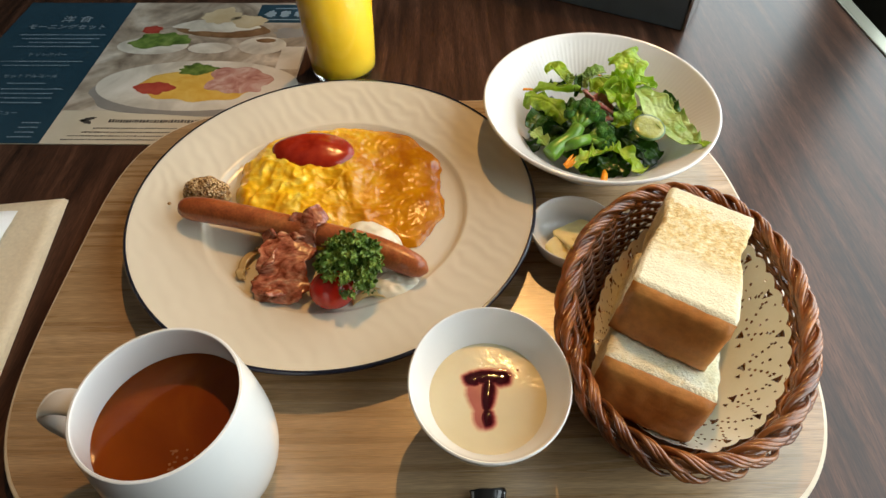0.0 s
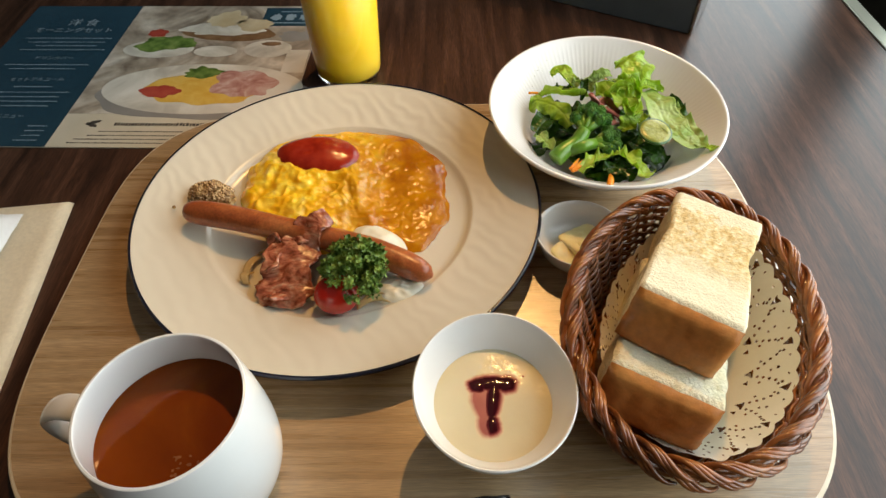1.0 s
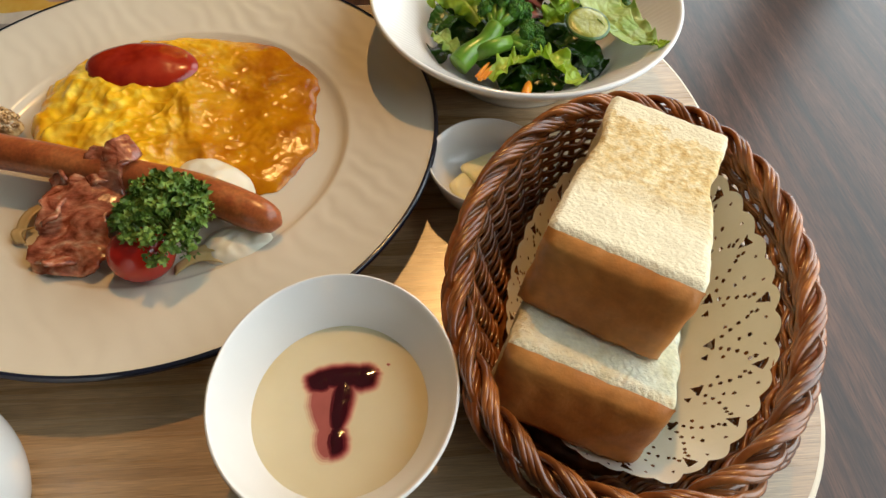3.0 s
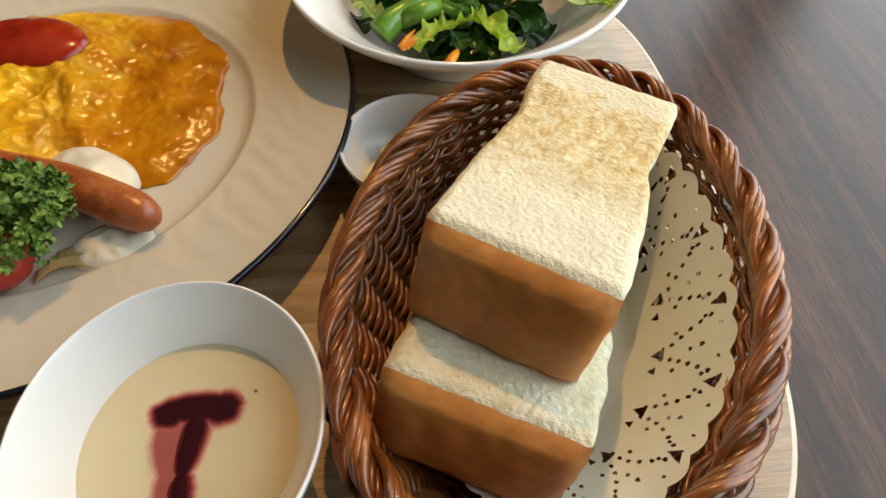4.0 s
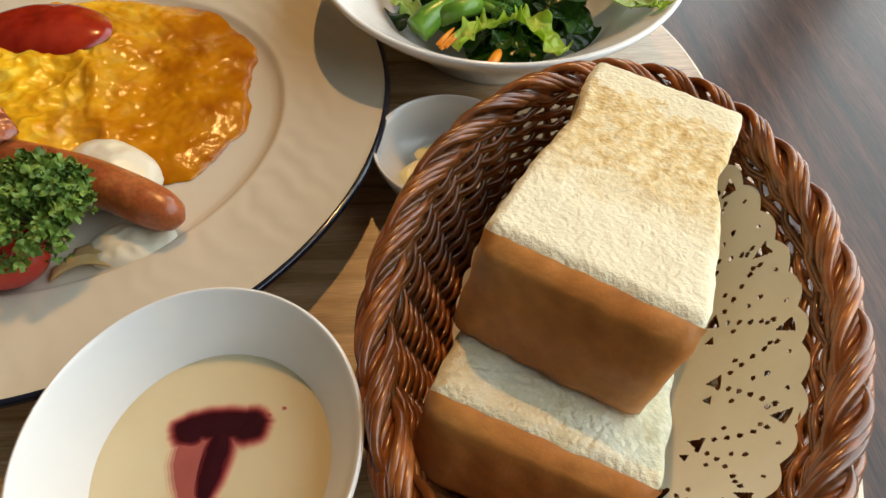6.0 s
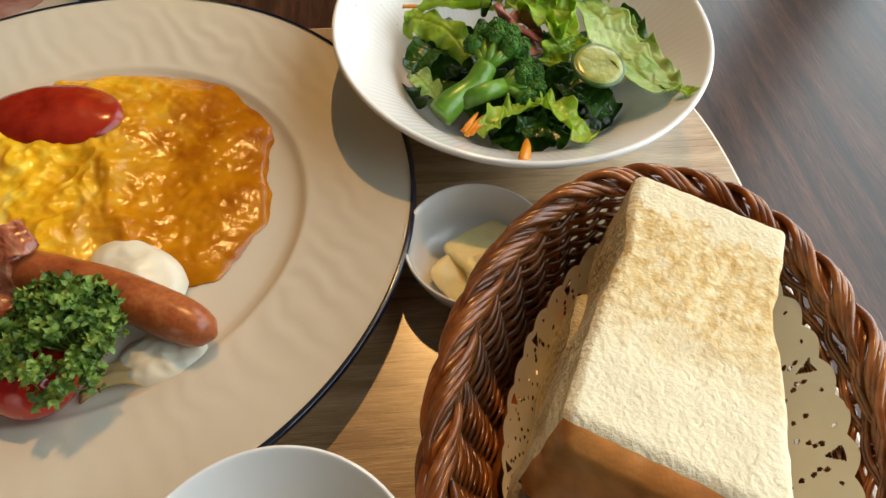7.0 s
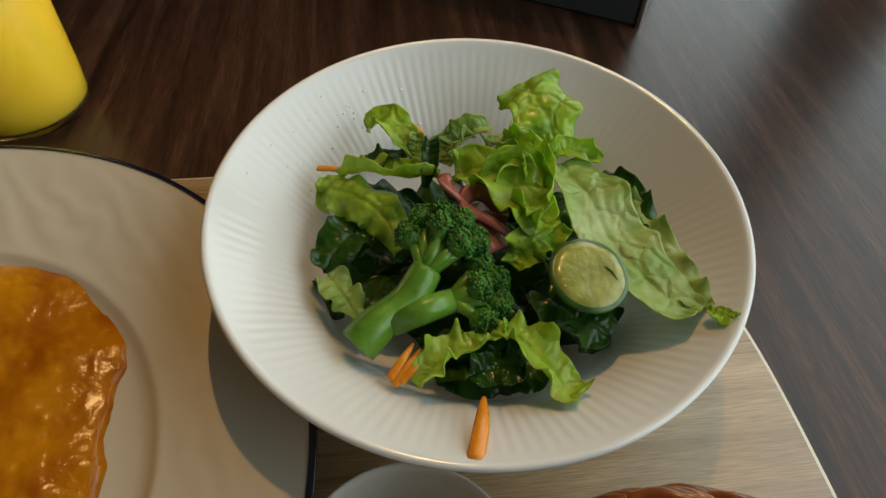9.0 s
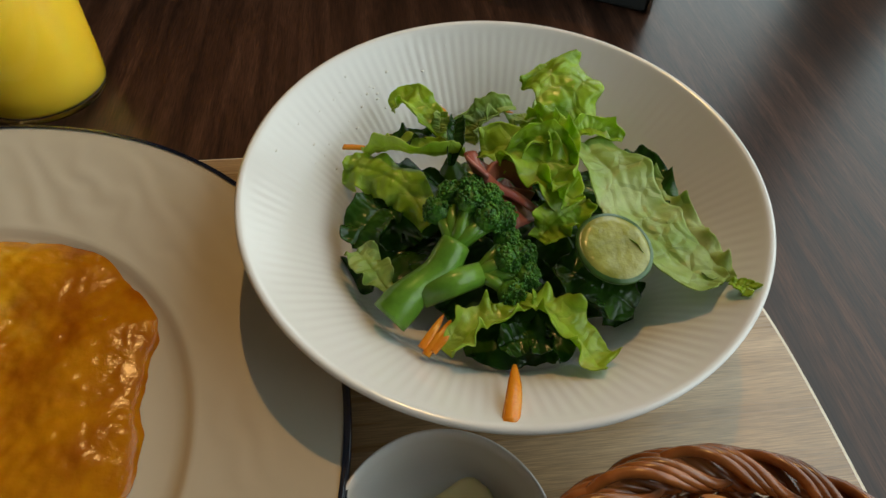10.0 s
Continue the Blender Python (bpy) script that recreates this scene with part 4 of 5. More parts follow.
def leaf(way, width, material, label, seed, roll=0.0, curl=0.3, frill=0.003, waves=5.0, tip=0.25, base=0.45, rib=0.25, crinkle=1.0, twist=0.0, rib_at=0.0, name="lettuce_leaf"):
    """A lettuce leaf along a bent way: its blade curls round the rib, and both edges are longer than it, so they ruffle."""
    b = Vector(way[0])
    line = [Vector(p) - b for p in spline(way, 12)]
    m = len(line) - 1
    bm = bmesh.new()
    pale = bm.verts.layers.float.new("rib")
    NL, NW = 64, 34
    rows = []
    side0 = None
    for i in range(NL + 1):
        u = i / NL
        k = min(m - 1, int(u * m))
        p = line[k].lerp(line[k + 1], u * m - k)
        fwd = (line[min(m, k + 2)] - line[max(0, k - 1)]).normalized()
        side = fwd.cross(Vector((0, 0, 1)))
        side = side.normalized() if side.length > 0.15 else (side0 or Vector((1, 0, 0)))
        side0 = side
        turn = Matrix.Rotation(radians(roll + twist * (u - 0.5)), 3, fwd)
        side = turn @ side
        up = side.cross(fwd)
        shape = (base + (1 - base) * math.sin(math.pi * 0.5 * min(1, u / 0.45))) if u < 0.45 else (tip + (1 - tip) * math.sqrt(max(0, 1 - ((u - 0.45) / 0.56) ** 2.6)))
        row = []
        for j in range(NW + 1):
            w = 2 * j / NW - 1
            q, s = abs(w), (1.0 if w > 0 else 2.3)
            half = 0.5 * width * shape * (1 + 0.22 * nz(u * 4, seed, s, 1.0) + 0.08 * nz(u * 11, seed, s, 1.0) + 0.03 * nz(u * 34, seed, s, 1.0))
            ang = curl * w
            x = half * (math.sin(ang) / curl if abs(curl) > 0.02 else w)
            z = half * ((1 - math.cos(ang)) / curl if abs(curl) > 0.02 else 0)
            edge = max(q ** 2.2, max(0.0, (u - 0.82) / 0.18) ** 2)
            ph = 2 * math.pi * 0.62 * waves * u + seed * 2.1 * s + 3.4 * nz(u * 3.2, seed, s, 1.0)
            size = 0.75 + 0.9 * abs(nz(u * 4.5, seed + 9, s, 1.0))
            ruff = 1.15 * frill * edge * size * (math.sin(ph) + 0.30 * math.sin(2.2 * ph + seed))
            along = 0.35 * frill * edge * math.cos(ph + 0.7)
            gx, gy = w * half, u * 0.05
            z += ruff + crinkle * (0.0015 * nz(gx * 110, gy * 110, seed, 1.0) + 0.0008 * abs(nz(gx * 260, gy * 260, seed, 1.0))) - 0.0006 * math.exp(-(w / 0.10) ** 2)
            x += w * 0.10 * frill * edge * math.cos(1.3 * ph)
            v = bm.verts.new(rest(b + p + side * x + up * z + fwd * along) - b)
            v[pale] = rib * math.exp(-((w - rib_at) / (0.10 + 0.10 * (1 - u))) ** 2) * (1.15 - u) + 0.35 * rib * max(0, 0.45 - u)
            row.append(v)
        rows.append(row)
    for r0, r1 in zip(rows, rows[1:]):
        for j in range(NW):
            bm.faces.new((r0[j], r1[j], r1[j + 1], r0[j + 1]))
    return lone(name, thicken(bm, 0.00032), material, b, label, "lettuce", "salad leaves")


GREEN, PALE, DARK = "crisp bright green lettuce leaf in the salad", "pale green ribbed lettuce leaf in the salad", "dark green dressed lettuce leaf, coloured darker for the shade in the bowl"
# a dark bed of leaves in the well; the gaps' shade is in their colour
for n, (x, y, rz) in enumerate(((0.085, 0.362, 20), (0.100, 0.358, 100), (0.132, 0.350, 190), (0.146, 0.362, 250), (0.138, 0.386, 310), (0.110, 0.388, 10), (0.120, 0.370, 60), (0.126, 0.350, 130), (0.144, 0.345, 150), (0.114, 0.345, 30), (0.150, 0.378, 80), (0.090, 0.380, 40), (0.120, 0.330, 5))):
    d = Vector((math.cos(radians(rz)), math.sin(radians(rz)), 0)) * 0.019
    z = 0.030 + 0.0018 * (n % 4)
    leaf([(x - d.x, y - d.y, z), (x, y, z + 0.005), (x + d.x, y + d.y, z + 0.001)], 0.032, dark_shaded_leaf, DARK, 20 + n * 1.3, rnd(-12, 12), 0.3, 0.0025, 4.0)
# the long pale leaf that reaches over the rim, its thick rib folded along one side
leaf([(0.1500, 0.3860, 0.0600), (0.1545, 0.3690, 0.0610), (0.1590, 0.3520, 0.0565), (0.1675, 0.3370, 0.0545), (0.1770, 0.3255, 0.0545)], 0.025, pale_mat, "long pale lettuce leaf with a white rib over the bowl", 2.0, -8, 0.45, 0.0016, 4.0, 0.22, 0.75, 1.0, 1.1, rib_at=-0.72)
leaf([(0.1690, 0.3720, 0.0545), (0.1740, 0.3560, 0.0535), (0.1770, 0.3410, 0.0525), (0.1800, 0.3280, 0.0530)], 0.013, pale_mat, "frilled pale lettuce edge beside the rib", 2.7, 18, 0.5, 0.0024, 6.0, 0.4, 0.6)
leaf([(0.1795, 0.3255, 0.0560), (0.1825, 0.3225, 0.0572), (0.1838, 0.3205, 0.0560)], 0.0065, lettuce_mat, "small green curled leaf tip", 3.1, 10, 0.9, 0.0006, 2.0, 0.4)
leaf([(0.1510, 0.3930, 0.0570), (0.1480, 0.4030, 0.0655), (0.1430, 0.4150, 0.0695), (0.1415, 0.4200, 0.0685)], 0.025, lettuce_mat, "upright green lettuce leaf at the bowl's back", 4.4, -14, -0.35, 0.0022, 3.5, 0.75, 0.25, 0.5)
leaf([(0.1440, 0.3890, 0.0610), (0.1530, 0.3905, 0.0620), (0.1640, 0.3870, 0.0590)], 0.012, lettuce_mat, "green rolled lettuce leaf", 5.0, 24, 1.5, 0.0014, 3.0)
leaf([(0.1640, 0.3850, 0.0540), (0.1705, 0.3740, 0.0550), (0.1740, 0.3600, 0.0540)], 0.013, dark_shaded_leaf, DARK, 5.8, 20, 0.6, 0.0022, 4.0)
# frilly leaves on top
leaf([(0.1130, 0.3830, 0.0605), (0.1220, 0.3800, 0.0650), (0.1305, 0.3700, 0.0650), (0.1375, 0.3570, 0.0600)], 0.0190, lettuce_mat, "frilly bright green lettuce leaf atop the salad", 6.2, 14, 0.7, 0.0032, 4.0, 0.35, 0.5, 0.3)
leaf([(0.1370, 0.3590, 0.0590), (0.1395, 0.3690, 0.0650), (0.1405, 0.3800, 0.0680), (0.1390, 0.3900, 0.0650)], 0.0135, lettuce_mat, "folded bright green lettuce leaf", 7.7, -30, 1.5, 0.0030, 4.0, 0.5, 0.5)
leaf([(0.1290, 0.3960, 0.0600), (0.1340, 0.3900, 0.0655), (0.1400, 0.3850, 0.0660)], 0.0130, lettuce_mat, GREEN, 7.1, 30, 1.2, 0.0024, 3.0, 0.5, 0.5)
leaf([(0.1275, 0.3500, 0.0520), (0.1340, 0.3540, 0.0575), (0.1445, 0.3590, 0.0590)], 0.0130, lettuce_mat, GREEN, 17.5, 12, 0.8, 0.0032, 3.5, 0.5, 0.5)
leaf([(0.1080, 0.3985, 0.0570), (0.1170, 0.4000, 0.0625), (0.1265, 0.4010, 0.0665)], 0.0130, pale_mat, PALE, 8.3, 22, 1.6, 0.0016, 2.0, 0.4, 0.6, 0.8)
leaf([(0.1235, 0.3925, 0.0600), (0.1310, 0.3950, 0.0635), (0.1385, 0.3975, 0.0620)], 0.0105, pale_mat, PALE, 8.9, -25, 1.2, 0.0020, 2.5, 0.4, 0.6, 0.7)
leaf([(0.1190, 0.3760, 0.0600), (0.1270, 0.3800, 0.0680), (0.1360, 0.3790, 0.0690), (0.1420, 0.3720, 0.0640)], 0.0125, lettuce_mat, "curled yellow-green lettuce leaf atop the salad", 6.9, 36, 1.8, 0.0026, 5.0, 0.5, 0.5, 0.5)
leaf([(0.1300, 0.3680, 0.0600), (0.1330, 0.3620, 0.0640), (0.1370, 0.3540, 0.0610)], 0.0110, lettuce_mat, "curled yellow-green lettuce leaf atop the salad", 7.4, -28, 1.4, 0.0024, 4.0, 0.4, 0.5, 0.4)
leaf([(0.1120, 0.3920, 0.0560), (0.1150, 0.3960, 0.0620), (0.1210, 0.3990, 0.0640)], 0.0100, pale_mat, PALE, 8.1, -30, 1.5, 0.0016, 3.0, 0.5, 0.6, 0.9)
# towards the bowl's back and side
leaf([(0.1030, 0.3960, 0.0530), (0.0960, 0.4050, 0.0585), (0.0895, 0.4120, 0.0605), (0.0850, 0.4110, 0.0570)], 0.0165, lettuce_mat, "pointed glossy green lettuce leaf at the bowl's back", 9.5, 16, 0.9, 0.0012, 2.5, 0.15)
leaf([(0.1010, 0.4000, 0.0550), (0.1020, 0.4070, 0.0590)], 0.008, pale_mat, PALE, 9.9, 10, 0.8, 0.0012, 2.0)
leaf([(0.1090, 0.3870, 0.0560), (0.0980, 0.3870, 0.0570), (0.0850, 0.3920, 0.0550), (0.0740, 0.3970, 0.0510)], 0.0150, lettuce_mat, "long folded green lettuce leaf", 10.4, 34, 1.3, 0.0016, 3.0, 0.25, 0.6)
leaf([(0.1060, 0.3960, 0.0530), (0.0920, 0.3990, 0.0540), (0.0800, 0.3990, 0.0520)], 0.013, dark_shaded_leaf, DARK, 11.2, 15, 0.5, 0.002, 3.0)
leaf([(0.1030, 0.3830, 0.0550), (0.1050, 0.3910, 0.0605), (0.1065, 0.3990, 0.0620)], 0.0100, dark_shaded_leaf, "dark green upright rolled lettuce leaf", 11.9, 10, 1.7, 0.0010, 2.0, 0.6)
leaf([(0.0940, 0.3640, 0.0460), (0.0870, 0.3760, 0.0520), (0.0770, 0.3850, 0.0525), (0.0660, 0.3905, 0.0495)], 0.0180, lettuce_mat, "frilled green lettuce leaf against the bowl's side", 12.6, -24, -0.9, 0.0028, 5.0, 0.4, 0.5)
leaf([(0.0860, 0.3800, 0.0440), (0.0760, 0.3720, 0.0450), (0.0680, 0.3600, 0.0430)], 0.017, dark_shaded_leaf, DARK, 12.9, 0, 0.4, 0.002, 3.0)
leaf([(0.0790, 0.3420, 0.0400), (0.0740, 0.3500, 0.0430), (0.0690, 0.3580, 0.0435)], 0.012, pale_mat, PALE, 13.3, 10, 0.6, 0.002, 3.5, 0.7)
# the near side
leaf([(0.1225, 0.3300, 0.0500), (0.1130, 0.3245, 0.0480), (0.1040, 0.3230, 0.0475), (0.0960, 0.3160, 0.0440)], 0.0150, lettuce_mat, "frilly lettuce leaf at the bowl's near side", 14.8, 22, 1.3, 0.0022, 5.0, 0.5, 0.4, 0.3)
leaf([(0.1100, 0.3170, 0.0440), (0.1180, 0.3190, 0.0455), (0.1260, 0.3180, 0.0450)], 0.012, dark_shaded_leaf, DARK, 15.4, 0, 0.6, 0.002, 3.0)
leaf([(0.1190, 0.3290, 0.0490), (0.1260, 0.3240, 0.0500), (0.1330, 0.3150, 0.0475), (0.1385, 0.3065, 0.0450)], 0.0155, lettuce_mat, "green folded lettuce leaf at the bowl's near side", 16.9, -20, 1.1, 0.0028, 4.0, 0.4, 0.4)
leaf([(0.1330, 0.3440, 0.0470), (0.1430, 0.3350, 0.0470), (0.1540, 0.3270, 0.0450)], 0.020, dark_shaded_leaf, DARK, 18.1, 0, 0.4, 0.002, 3.0)

broc = thing("broccoli_floret", (0.098, 0.348, 0.046), "boiled green broccoli floret with a thick stalk", "broccoli")
hub = Vector((0.098, 0.348, 0.046))
bm = tube([Vector(p) - hub for p in spline([(0.0785, 0.3310, 0.0425), (0.0860, 0.3370, 0.0460), (0.0950, 0.3430, 0.0490), (0.1010, 0.3500, 0.0530)], 6)], lambda u: 0.0062 - 0.0016 * u + 0.0004 * math.sin(9 * u), 18)
tube([Vector(p) - hub for p in ((0.0890, 0.3370, 0.0460), (0.0990, 0.3385, 0.0480), (0.1080, 0.3405, 0.0490))], lambda u: 0.0050 - 0.0012 * u, 14, bm)
CROWNS = (((0.1000, 0.3485, 0.0520), ((0.0970, 0.3610, 0.0550), (0.1010, 0.3650, 0.0580), (0.1070, 0.3655, 0.0595), (0.1120, 0.3615, 0.0595), (0.1155, 0.3555, 0.0570), (0.1060, 0.3595, 0.0600), (0.1105, 0.3545, 0.0580))),
          ((0.1070, 0.3405, 0.0490), ((0.1165, 0.3500, 0.0520), (0.1205, 0.3445, 0.0515), (0.1205, 0.3375, 0.0495), (0.1155, 0.3335, 0.0480), (0.1150, 0.3420, 0.0525))))
for root, clumps in CROWNS:
    for c in clumps:
        part("branch", tube([Vector(root) - hub, (Vector(root) + Vector(c)) / 2 - hub + Vector((0, 0, 0.0006)), Vector(c) - hub], lambda u: 0.0024 - 0.0006 * u, 8), broc_stalk, broc)
part("stalk", bm, broc_stalk, broc, "smooth light green branching stalk")
for root, clumps in CROWNS:
    bm = bmesh.new()
    for c in clumps:
        out, r = (Vector(c) - Vector(root)).normalized(), rnd(0.0046, 0.0056)
        bmesh.ops.create_icosphere(bm, subdivisions=2, radius=r * 0.86, matrix=Matrix.Translation(Vector(c) - hub + out * 0.0008))
        for _ in range(380):
            d = Vector((rnd(-1, 1), rnd(-1, 1), rnd(-1, 1))).normalized()
            if d.dot(out) < -0.25:
                continue
            p = Vector(c) - hub + out * 0.0008 + d * r * (0.92 + 0.16 * nz(d.x * 3, d.y * 3, d.z * 3 + c[0] * 900, 1.0))
            bmesh.ops.create_icosphere(bm, subdivisions=1, radius=rnd(0.00036, 0.00068), matrix=Matrix.Translation(p))
    part("head", bm, broc_head, broc, "dark green bud head")


def cucumber(at, rx, ry, label, size=1.0):
    ob = thing("cucumber_slice", at, label, "cucumber", "cucumber slices")
    ob.rotation_euler = (radians(rx), radians(ry), 0)
    ob.scale = (1.0, 1.0, 0.6)
    flesh = [(0, 0), (0.0108, 0), (0.0112, 0.0015), (0.0110, 0.0028), (0.0085, 0.0032), (0.006, 0.0031), (0, 0.0030)]
    rind = [(0.0110, -0.0002), (0.0121, 0.0002), (0.0124, 0.0015), (0.0121, 0.0026), (0.0110, 0.0029)]
    part("flesh", lathe([(r * size, z) for r, z in flesh], 56, lambda x, y, z: (x, y * 1.05, z + 0.0003 * nz(x, y, z, 260))), cuke_flesh, ob)
    part("rind", lathe([(r * size, z) for r, z in rind], 56, lambda x, y, z: (x, y * 1.05, z)), cuke_skin, ob, "dark green rind")


cucumber((0.1468, 0.3382, 0.0596), 8, 3, "shiny round cucumber slice on the lettuce", 0.95)


def shred(at, to, width, label):
    a, b = Vector(at), Vector(to)
    bm = tube([p for p in spline([(0, 0, 0), tuple((b - a) * 0.5 + Vector((0.0004, 0, 0.0008))), tuple(b - a)], 6)], lambda u: width * (1 - 0.75 * u ** 3), 8, flat=0.5)
    return lone("carrot_shred", bm, carrot_mat, a, label, "carrot", "carrot shreds")


shred((0.1070, 0.2888, 0.0558), (0.1128, 0.3090, 0.0478), 0.0023, "orange carrot shred on the bowl's rim")
for a, b in (((0.0660, 0.4010, 0.0500), (0.0790, 0.3960, 0.0510)), ((0.1000, 0.4200, 0.0520), (0.1050, 0.4080, 0.0560)), ((0.1100, 0.4140, 0.0500), (0.1240, 0.4160, 0.0520)), ((0.1150, 0.4180, 0.0510), (0.1300, 0.4110, 0.0540)), ((0.0875, 0.3190, 0.0435), (0.0950, 0.3290, 0.0450)), ((0.0885, 0.3170, 0.0430), (0.0970, 0.3270, 0.0450)), ((0.0905, 0.3175, 0.0435), (0.0980, 0.3250, 0.0450))):
    shred(a, b, 0.0014, "thin orange carrot shred among the leaves")
for n, (x, y, z, rx, ry, rz) in enumerate(((0.1195, 0.3660, 0.0545, 30, 10, 20), (0.1240, 0.3590, 0.0520, 15, -20, 60), (0.1150, 0.3720, 0.0560, 40, 20, 100))):
    bm = thicken(sheet(14, 6, lambda u, v: (0.0075 * math.cos(2.6 * u) * (0.75 + 0.5 * v), 0.0105 * math.sin(2.6 * u) * (0.75 + 0.5 * v), 0.003 * v)), 0.0012)
    ob = lone("red_onion_ring", bm, ham_mat, (0, 0, 0), "dark red onion slice in the salad", "onion", "red onion slices")
    ob.matrix_world = pose(x, y, z, rx, ry, rz)
lone("red_onion_ring", tube(spline([(0, 0, 0), (0.0012, -0.0075, 0.0004), (0.0060, -0.0145, -0.001), (0.0130, -0.0185, -0.003), (0.0190, -0.0225, -0.006)], 6), lambda u: 0.0024 - 0.0008 * u, 10, flat=0.45), ham_mat, (0.1090, 0.3805, 0.0625), "long curved red onion slice in the salad", "onion", "red onion slices")
bm = thicken(sheet(12, 10, lambda u, v: ((u - 0.5) * 0.016, (v - 0.5) * 0.018, 0.003 * math.sin(3 * u + 2 * v) + 0.001 * nz(u, v, 0, 6))), 0.001)
ob = lone("tomato_wedge", bm, ham_mat, (0, 0, 0), "dull red tomato wedge between the leaves", "tomato")
ob.matrix_world = pose(0.1195, 0.3630, 0.0555, 24, 8, 30)

# dressing on the bowl's wall and drops on the salad
oil = mat("oily_dressing", [(0.3, (0.80, 0.78, 0.70)), (0.7, (0.84, 0.82, 0.76))], 60.0, 0.03, coat=0.6, spec=1.0)
drops = bmesh.new()
for k in range(150):
    a, r = rnd(0, 6.28), rnd(0.055, 0.080)
    if k % 3:
        a = rnd(1.6, 3.0)
    z = T + 0.0185 + (r - 0.055) / 0.0285 * 0.0300
    x, y = r * math.cos(a), r * math.sin(a)
    z += (z - T) / 0.049 * (0.048 * y + 0.006 * x)
    size = rnd(0.0003, 0.0009)
    bmesh.ops.create_icosphere(drops, subdivisions=2, radius=size, matrix=Matrix.Translation((x, y, z - T)) @ Matrix.Diagonal((1, rnd(0.8, 1.8), 0.25, 1)))
for k in range(30):
    a, r = rnd(1.75, 2.9), rnd(0.060, 0.079)
    z = T + 0.0270 + (r - 0.060) / 0.0236 * 0.0222
    x, y = r * math.cos(a), r * math.sin(a)
    z += (z - T) / 0.049 * (0.048 * y + 0.006 * x)
    bmesh.ops.create_icosphere(drops, subdivisions=2, radius=rnd(0.0003, 0.0008), matrix=Matrix.Translation((x, y, z - T)) @ Matrix.Diagonal((1, rnd(0.8, 1.6), 0.35, 1)))
lone("dressing_drops", drops, oil, (BX, BY, T), "tiny glossy dressing drops on the bowl's wall", "dressing", kind="stuff")

# ---- menu sheet ----
blue_ink = mat("petrol_blue_print", [(0.3, (0.014, 0.045, 0.068)), (0.7, (0.020, 0.056, 0.082))], 30.0, 0.38)
photo_ground = mat("printed_photo_cloth", [(0.32, (0.16, 0.115, 0.080)), (0.5, (0.42, 0.345, 0.265)), (0.68, (0.66, 0.585, 0.49))], 14.0, 0.4, distort=1.6, fine=0.15, fine_scale=90.0)
cream_print = mat("cream_print", [(0.3, (0.58, 0.50, 0.37)), (0.7, (0.63, 0.55, 0.42))], 30.0, 0.4)
white_print = mat("white_print", [(0.3, (0.44, 0.39, 0.32)), (0.5, (0.64, 0.59, 0.50)), (0.7, (0.76, 0.71, 0.63))], 22.0, 0.4, distort=0.8)
grey_print = mat("printed_shadow_grey", [(0.3, (0.23, 0.21, 0.19)), (0.7, (0.34, 0.31, 0.28))], 20.0, 0.4)
yellow_print = mat("printed_egg", [(0.3, (0.66, 0.36, 0.04)), (0.7, (0.74, 0.50, 0.12))], 60.0, 0.4, distort=0.8)
red_print = mat("printed_ketchup", [(0.3, (0.34, 0.030, 0.02)), (0.7, (0.46, 0.08, 0.05))], 60.0, 0.4)
pink_print = mat("printed_bacon", [(0.3, (0.36, 0.14, 0.11)), (0.5, (0.50, 0.26, 0.22)), (0.7, (0.62, 0.45, 0.40))], 60.0, 0.4, distort=1.2)
green_print = mat("printed_salad", [(0.3, (0.05, 0.10, 0.018)), (0.5, (0.13, 0.21, 0.04)), (0.7, (0.24, 0.32, 0.09))], 90.0, 0.4)
brown_print = mat("printed_basket", [(0.3, (0.17, 0.085, 0.035)), (0.7, (0.30, 0.17, 0.085))], 70.0, 0.4)
bread_print = mat("printed_bread", [(0.3, (0.52, 0.39, 0.22)), (0.7, (0.62, 0.51, 0.34))], 40.0, 0.4)
ink_dark = mat("dark_grey_ink", [(0.3, (0.06, 0.05, 0.045)), (0.7, (0.08, 0.07, 0.06))], 40.0, 0.5)
ink_light = mat("light_blue_ink", [(0.3, (0.24, 0.31, 0.35)), (0.7, (0.30, 0.37, 0.41))], 40.0, 0.5)

menu = thing("menu_sheet", (-0.2925, 0.523, 0.0), "printed breakfast menu sheet, blue and photographic, under the tray's edge", "menu", rz=-2)
W2, H2, SPLIT = 0.159, 0.120, -0.0425
part("sheet", block(-W2, -H2, 0.0003, W2, H2, 0.0011), cream_print, menu, smooth=False)


def printed(name, bm, material, label=""):
    """A thin printed layer; each lies a hair above the last."""
    return part(name, bm, material, menu, label, smooth=False)


def patch(x0, y0, x1, y1, z):
    return block(x0, y0, z - 0.00006, x1, y1, z)


def disc(cx, cy, rx, ry, z, seed=0.0, rough=0.0, rot=0.0, a0=0.0, a1=6.28319):
    bm, ring = bmesh.new(), []
    n = 60
    for k in range(n):
        a = a0 + (a1 - a0) * k / (n if a1 - a0 > 6.2 else n - 1)
        q = 1 + rough * nz(math.cos(a), math.sin(a), seed, 2.2)
        x, y = rx * q * math.cos(a), ry * q * math.sin(a)
        ring.append((cx + x * math.cos(rot) - y * math.sin(rot), cy + x * math.sin(rot) + y * math.cos(rot)))
    lo, hi = [bm.verts.new((*p, z - 0.00006)) for p in ring], [bm.verts.new((*p, z)) for p in ring]
    bm.faces.new(hi)
    for k in range(n):
        j = (k + 1) % n
        bm.faces.new((lo[k], lo[j], hi[j], hi[k]))
    return bm


